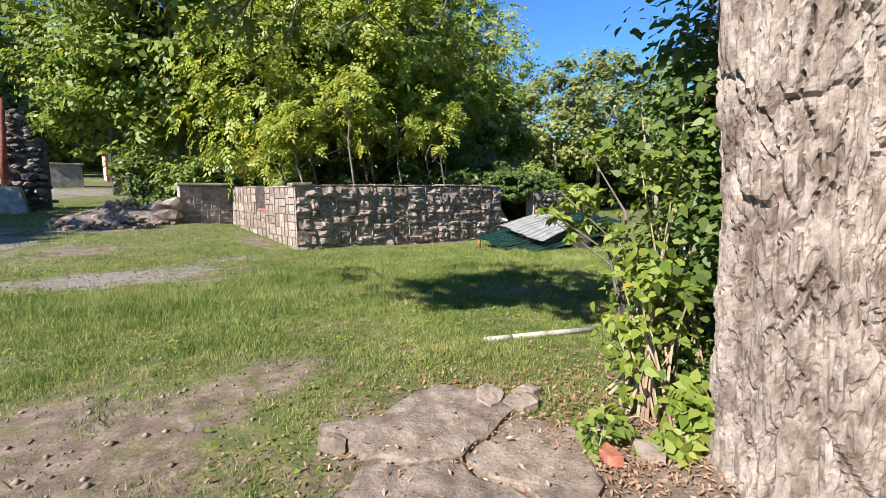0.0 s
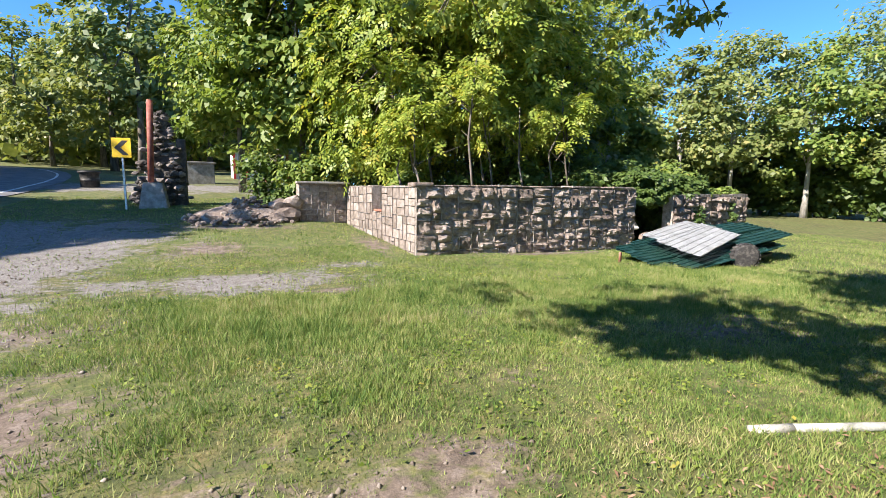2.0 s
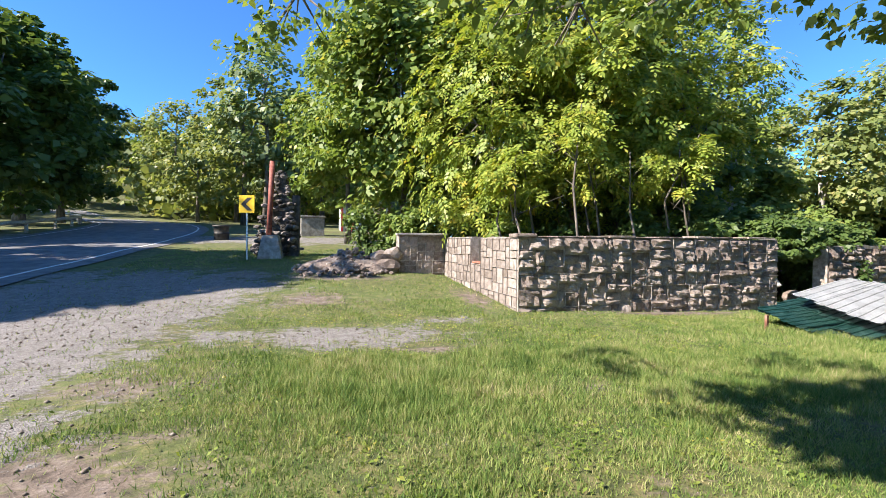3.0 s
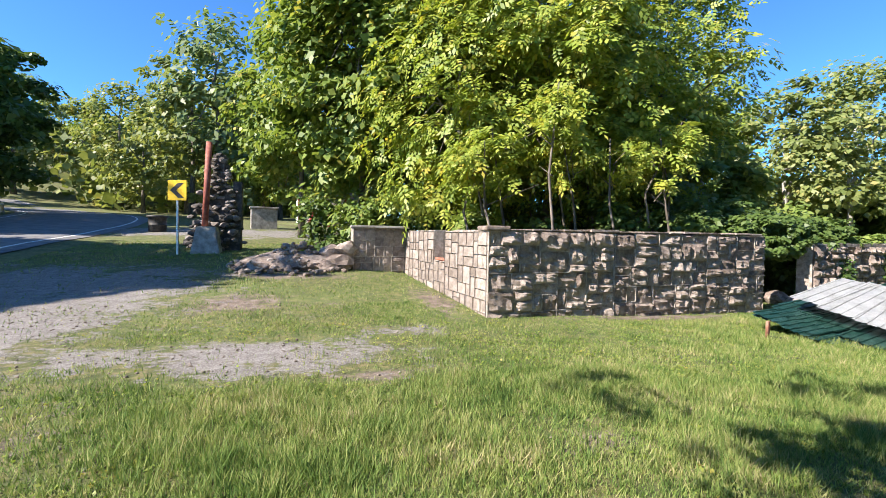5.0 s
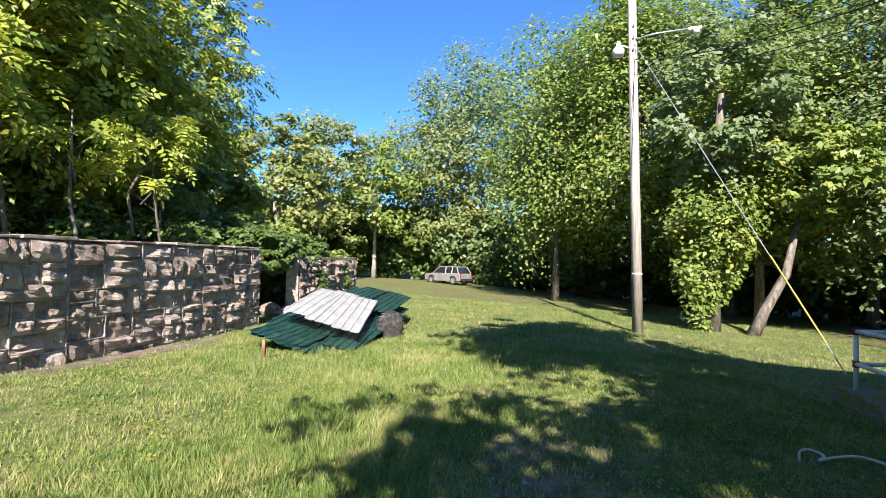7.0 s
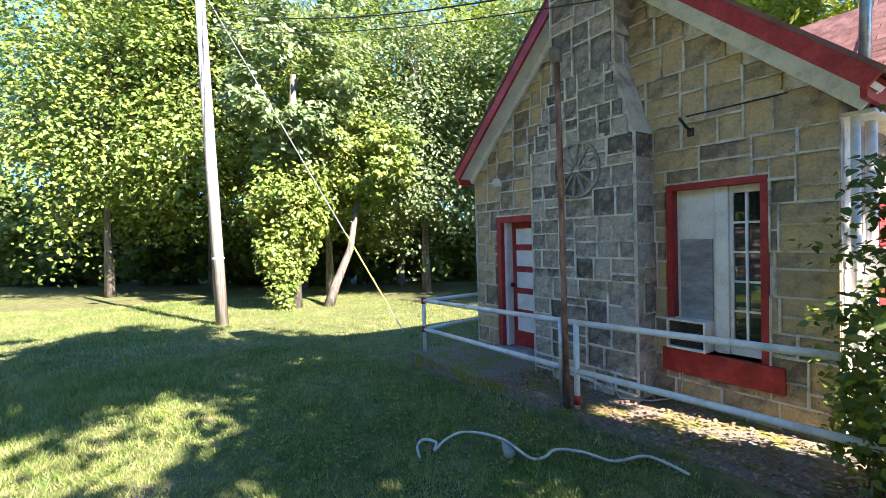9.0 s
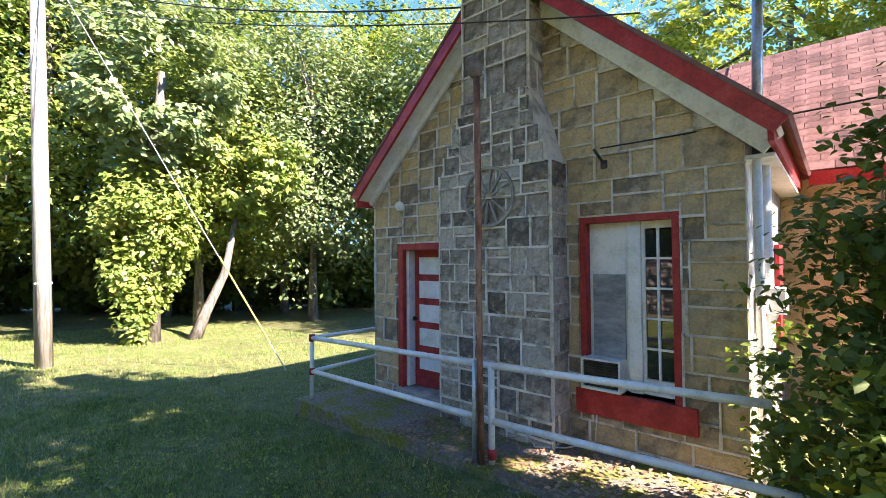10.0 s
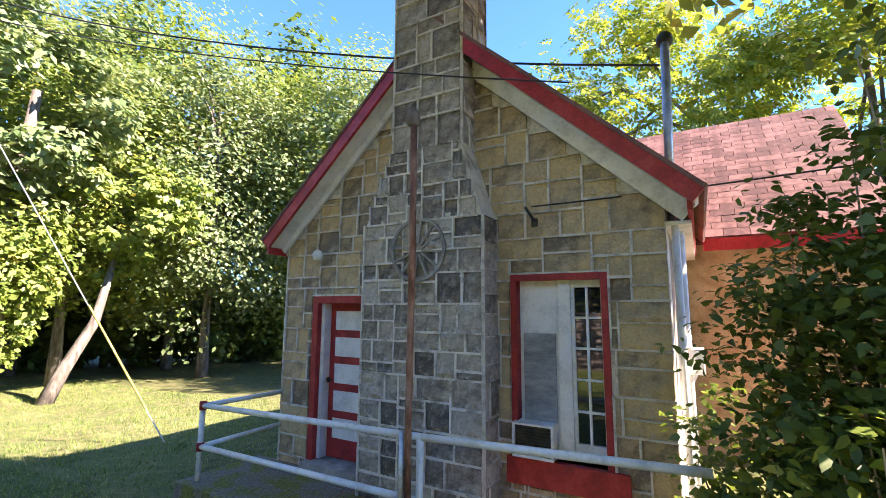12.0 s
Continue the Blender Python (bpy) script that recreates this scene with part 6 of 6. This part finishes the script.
roof_panel = box((-0.42, -0.69, 1.57), (1.78, 0.69, 1.66), 0.03)
part("roof", roof_panel, "car_paint", car)
for g in (-1, 1):
    for x0, x1 in ((-1.18, -0.36), (0.45, 0.42), (1.25, 1.22), (2.12, 1.74)):
        part("pillar", tube([(x0, g * 0.85, 1.02), (x1, g * 0.69, 1.6)], 0.045, 6), "car_paint", car)
    for x0 in (-1.4, 1.4):
        wh = part("wheel", lathe([(0.2, -0.1), (0.32, -0.1), (0.35, 0), (0.32, 0.1), (0.2, 0.1)], 18, pose(x0, g * 0.80, 0.34, 90)), "rubber", car, smooth=True)
        part("rim", lathe([(0.02, -0.11), (0.19, -0.105), (0.2, 0.105), (0.02, 0.11)], 14, pose(x0, g * 0.80, 0.34, 90)), "galvanised", wh)
    part("headlight", box((-2.31, g * 0.62 - 0.16, 0.68), (-2.24, g * 0.62 + 0.16, 0.82), 0.02), "white_paint", car)
    part("tail_light", box((2.22, g * 0.74 - 0.08, 0.7), (2.29, g * 0.74 + 0.08, 1.0), 0.01), "red_paint", car)
part("bumper", box((-2.36, -0.8, 0.36), (-2.26, 0.8, 0.58), 0.03), "dark_metal", car)
part("bumper", box((2.26, -0.8, 0.36), (2.36, 0.8, 0.58), 0.03), "dark_metal", car)

# ---- stones of the walls ----
GABLE_HOLES = [(HX1 - o[1] - 0.01, o[2] + 0.3 - (0.24 if o is WIN else 0.10), HX1 - o[0] + 0.01, o[3] + 0.3 + 0.01) for o in (WIN, DOOR)] + [(HX1 - CH[0][1], 0.0, HX1 - CH[0][0], 3.0)]


gable = [o for o in house.children if o.name.startswith("gable_wall")][0]
face_stones(gable, (HX1, HY, -0.3), 180, HX1 - HX0, RIDGE_Z + 0.3, (0.17, 0.14), (0.52, 0.36), "gable_stone", 5, out=0.018, rough=0.018, gap=0.010, holes=GABLE_HOLES, bead=0.02, nseg=5,
            clip=lambda u: min(roof_line(HX1 - u - 0.12), roof_line(HX1 - u + 0.12)) + 0.3 - 0.02)
face_stones(chimney, (CH[0][1], CHY[1], -0.3), 180, CH[0][1] - CH[0][0], 3.02, (0.13, 0.12), (0.42, 0.32), "chimney_stone", 9, out=0.024, rough=0.026, gap=0.012, bead=0.02, nseg=5)
face_stones(chimney, (CH[0][1], CHY[1] - 0.005, 2.72), 180, CH[0][1] - CH[0][0], 0.78, (0.13, 0.12), (0.36, 0.26), "chimney_stone", 10, out=0.024, rough=0.026, gap=0.012, bead=0.02, nseg=5,
            limit=lambda v: (0.33 * v / 0.78 + 0.02, 1.41 - 0.24 * v / 0.78 - 0.02))
face_stones(chimney, (CH[0][0], CHY[1], -0.3), 90 + 180, CHY[1] - HY, 3.02, (0.16, 0.14), (0.42, 0.40), "chimney_stone", 11, out=0.016, rough=0.014, bead=0.015)
face_stones(chimney, (6.69, 1.04, 3.5), 180, 0.83, 3.6, (0.16, 0.14), (0.42, 0.36), "chimney_stone", 12, out=0.02, rough=0.02, bead=0.02, nseg=5)
face_stones(chimney, (5.86, 1.04, 3.5), 270, 0.6, 3.6, (0.16, 0.14), (0.42, 0.40), "chimney_stone", 13, out=0.016, rough=0.014, bead=0.015)
face_stones(w_front, (C.x, C.y, -0.5), front_turn, (R_ - C).length, 2.2, (0.20, 0.15), (0.74, 0.46), "ruin_stone", 21, out=0.062, rough=0.05, gap=0.014, bead=0.017, bead_mat="ruin_mortar", nseg=6)
for nm, s0, s1, zb, zt, seed in (("wall_side", 0.0, 2.25, -0.3, 1.68, 31), ("wall_side_sill", 2.25, 3.05, -0.3, 0.96, 32), ("wall_side_end", 3.05, side_len, -0.1, 1.71, 33)):
    par = bpy.data.objects[nm]
    a = along(s1)
    face_stones(par, (a[0], a[1], zb), side_turn, s1 - s0, zt - zb, (0.18, 0.16), (0.60, 0.44), "pale_stone", seed, out=0.012, rough=0.012, gap=0.006, bead=0.012, bead_mat="pale_stone")
face_stones(w_left, (0.93, 17.66, 0.25), math.degrees(math.atan2(0.24, 1.59)), 1.6, 1.5, (0.2, 0.16), (0.5, 0.38), "ruin_stone", 41, out=0.025, rough=0.02, gap=0.02, bead=0.022, bead_mat="ruin_mortar")
face_stones(w_far, (13.4, 13.56, -0.6), math.degrees(math.atan2(0.74, 5.2)), 5.25, 2.1, (0.2, 0.16), (0.55, 0.4), "ruin_stone", 42, out=0.08, rough=0.06, gap=0.03, nseg=4)


# ---- grass ----
def grass(name, x0, x1, y0, y1, n, tall, wide, label, keep_gravel=0.04):
    x, y = rng.uniform(x0, x1, n), rng.uniform(y0, y1, n)
    g, d = ground_masks(x, y)
    wild = 0.5 + 0.25 * np.sin(x * 3.1 + 1.7 * np.sin(y * 2.3)) + 0.25 * np.sin(y * 4.3 + 1.3 * np.sin(x * 3.7))
    ok = rng.random(n) > np.clip((0.75 + wild) * np.maximum(g * 1.25, d * 1.15), 0, 1 - keep_gravel)
    ok &= ~((x > HX0 - 0.9) & (x < HX1 + 0.4) & (y < 1.84))
    ok &= np.hypot(x - 2.3, y - 1.2) > 0.5
    x, y = x[ok], y[ok]
    n = len(x)
    z = height(x, y)
    lump = 0.5 + 0.5 * np.sin(x * 2.1 + np.sin(y * 1.7) * 2) * np.cos(y * 2.3 + np.sin(x * 1.1) * 2)
    # longer grass in front of the wall and along the middle of the lawn
    longer = 1 + 1.1 * np.exp(-((y - 7.6 + 0.12 * (x - 1)) / 1.5) ** 2) * sig((x + 2.6) / 0.4) + 0.7 * np.exp(-((y - 10.2) / 1.5) ** 2) * sig((x - 6.5) / 0.6)
    tuft = 0.5 + 0.5 * np.sin(x * 9.3 + 2 * np.sin(y * 6.1)) * np.sin(y * 8.7 + 2 * np.sin(x * 5.3))
    h = (0.55 + 0.8 * tuft) * tall * rng.uniform(0.4, 1.3, n) * (0.55 + 0.75 * lump) * longer
    a = rng.uniform(0, 2 * np.pi, n)
    w = wide * rng.uniform(0.6, 1.3, n)
    lean = h * rng.uniform(0.1, 0.9, n)
    b = rng.uniform(0, 2 * np.pi, n)
    base = np.stack([x, y, z - 0.005], 1)
    side = np.stack([np.cos(a), np.sin(a), np.zeros(n)], 1) * w[:, None] / 2
    tip = base + np.stack([np.cos(b) * lean, np.sin(b) * lean, h], 1)
    v = np.stack([base - side, base + side, tip], 1).reshape(-1, 3)
    ob = mesh_object(name, v, np.arange(n * 3).reshape(n, 3), "grass")
    return tagged(ob, label, "grass", kind="stuff")


grass("grass", -6, 12.5, 2.0, 13.5, 340000, 0.055, 0.011, "short mown lawn grass with longer tufts")
grass("grass", -3.5, 7.5, 2.2, 9.0, 260000, 0.045, 0.008, "fine short grass along the path")
# low broad-leaved weeds among the blades
n = 60000
wx_, wy_ = rng.uniform(-5, 11, n), rng.uniform(2.0, 12.0, n)
keep_ = (np.sin(wx_ * 2.7 + 2 * np.sin(wy_ * 1.9)) * np.sin(wy_ * 3.3 + 2 * np.sin(wx_ * 2.1)) + rng.normal(0, 0.45, n)) > 0.25
g_, d_ = ground_masks(wx_, wy_)
keep_ &= (rng.random(n) > np.maximum(g_ * 1.3, d_ * 1.5)) & ~((wx_ > HX0 - 0.9) & (wy_ < 1.9))
wx_, wy_ = wx_[keep_], wy_[keep_]
n = len(wx_)
wv = leaf_quads(np.stack([wx_, wy_, height(wx_, wy_) + rng.uniform(0.008, 0.04, n)], 1), np.tile([0, 0, 1.0], (n, 1)), 0.026, 0.4, 1.5)
tagged(mesh_object("lawn_weeds", wv, quads_for(n), "leaf_shoot"), "low broad-leaved weeds and clover in the lawn", "weeds", kind="stuff")
grass("grass", 5, 26, -4, 16, 120000, 0.06, 0.02, "mown lawn grass further off")
grass("grass", -8, 5, 12, 24, 60000, 0.06, 0.02, "thin dry grass by the ruins", 0.1)
# leaf litter under the great tree
n = 7000
lx, ly = rng.normal(1.55, 0.8, n), rng.normal(2.0, 0.7, n)
lx[:140], ly[:140] = rng.uniform(0.4, 1.7, 140), rng.uniform(1.6, 3.0, 140)
lz = height(lx, ly) + 0.012
lz[:140] += 0.04
lit = leaf_quads(np.stack([lx, ly, lz + rng.uniform(0, 0.03, n)], 1), np.tile([0, 0, 1.0], (n, 1)), 0.015, 0.45, 2.6)
ob = mesh_object("leaf_litter", lit, quads_for(n), "leaf_litter")
tagged(ob, "dry brown leaf litter under the tree", "leaf litter", kind="stuff")
# clods and small stones on the bare ground
n = 26000
cx_, cy_ = rng.uniform(-6.5, 6, n), rng.uniform(1.2, 13.5, n)
g_, d_ = ground_masks(cx_, cy_)
keep_ = rng.random(n) < np.clip(np.maximum(g_, d_) - 0.25, 0, 1) * 0.8
cx_, cy_ = cx_[keep_], cy_[keep_]
n = len(cx_)
rad_ = 0.006 + 0.022 * rng.random(n) ** 3
mid_ = np.stack([cx_, cy_, height(cx_, cy_) + rad_ * 0.25], 1)
corner_ = np.array([(1, 0, 0), (0, 1, 0), (-1, 0, 0), (0, -1, 0), (0, 0, 0.75), (0, 0, -0.75)])
pts_ = mid_[:, None, :] + corner_[None] * rad_[:, None, None] * rng.uniform(0.6, 1.4, (n, 6, 1))
tri_ = np.array([(0, 1, 4), (1, 2, 4), (2, 3, 4), (3, 0, 4), (1, 0, 5), (2, 1, 5), (3, 2, 5), (0, 3, 5)])
ob = mesh_object("clods", pts_.reshape(-1, 3), (np.arange(n)[:, None, None] * 6 + tri_[None]).reshape(-1, 3), "clod")
tagged(ob, "small stones and earth clods on bare ground", "clods", kind="stuff")
# dead leaves on the apron
n = 1800
lx, ly = rng.uniform(3.3, 7.2, n), 0.8 + 1.05 * rng.random(n) ** 0.8
lit = leaf_quads(np.stack([lx, ly, -0.062 + rng.uniform(0, 0.02, n)], 1), np.tile([0, 0, 1.0], (n, 1)), 0.03, 0.3, 1.6)
ob = mesh_object("leaf_litter", lit, quads_for(n), "leaf_litter")
tagged(ob, "dead leaves scattered on the mossy apron", "leaf litter", kind="stuff")
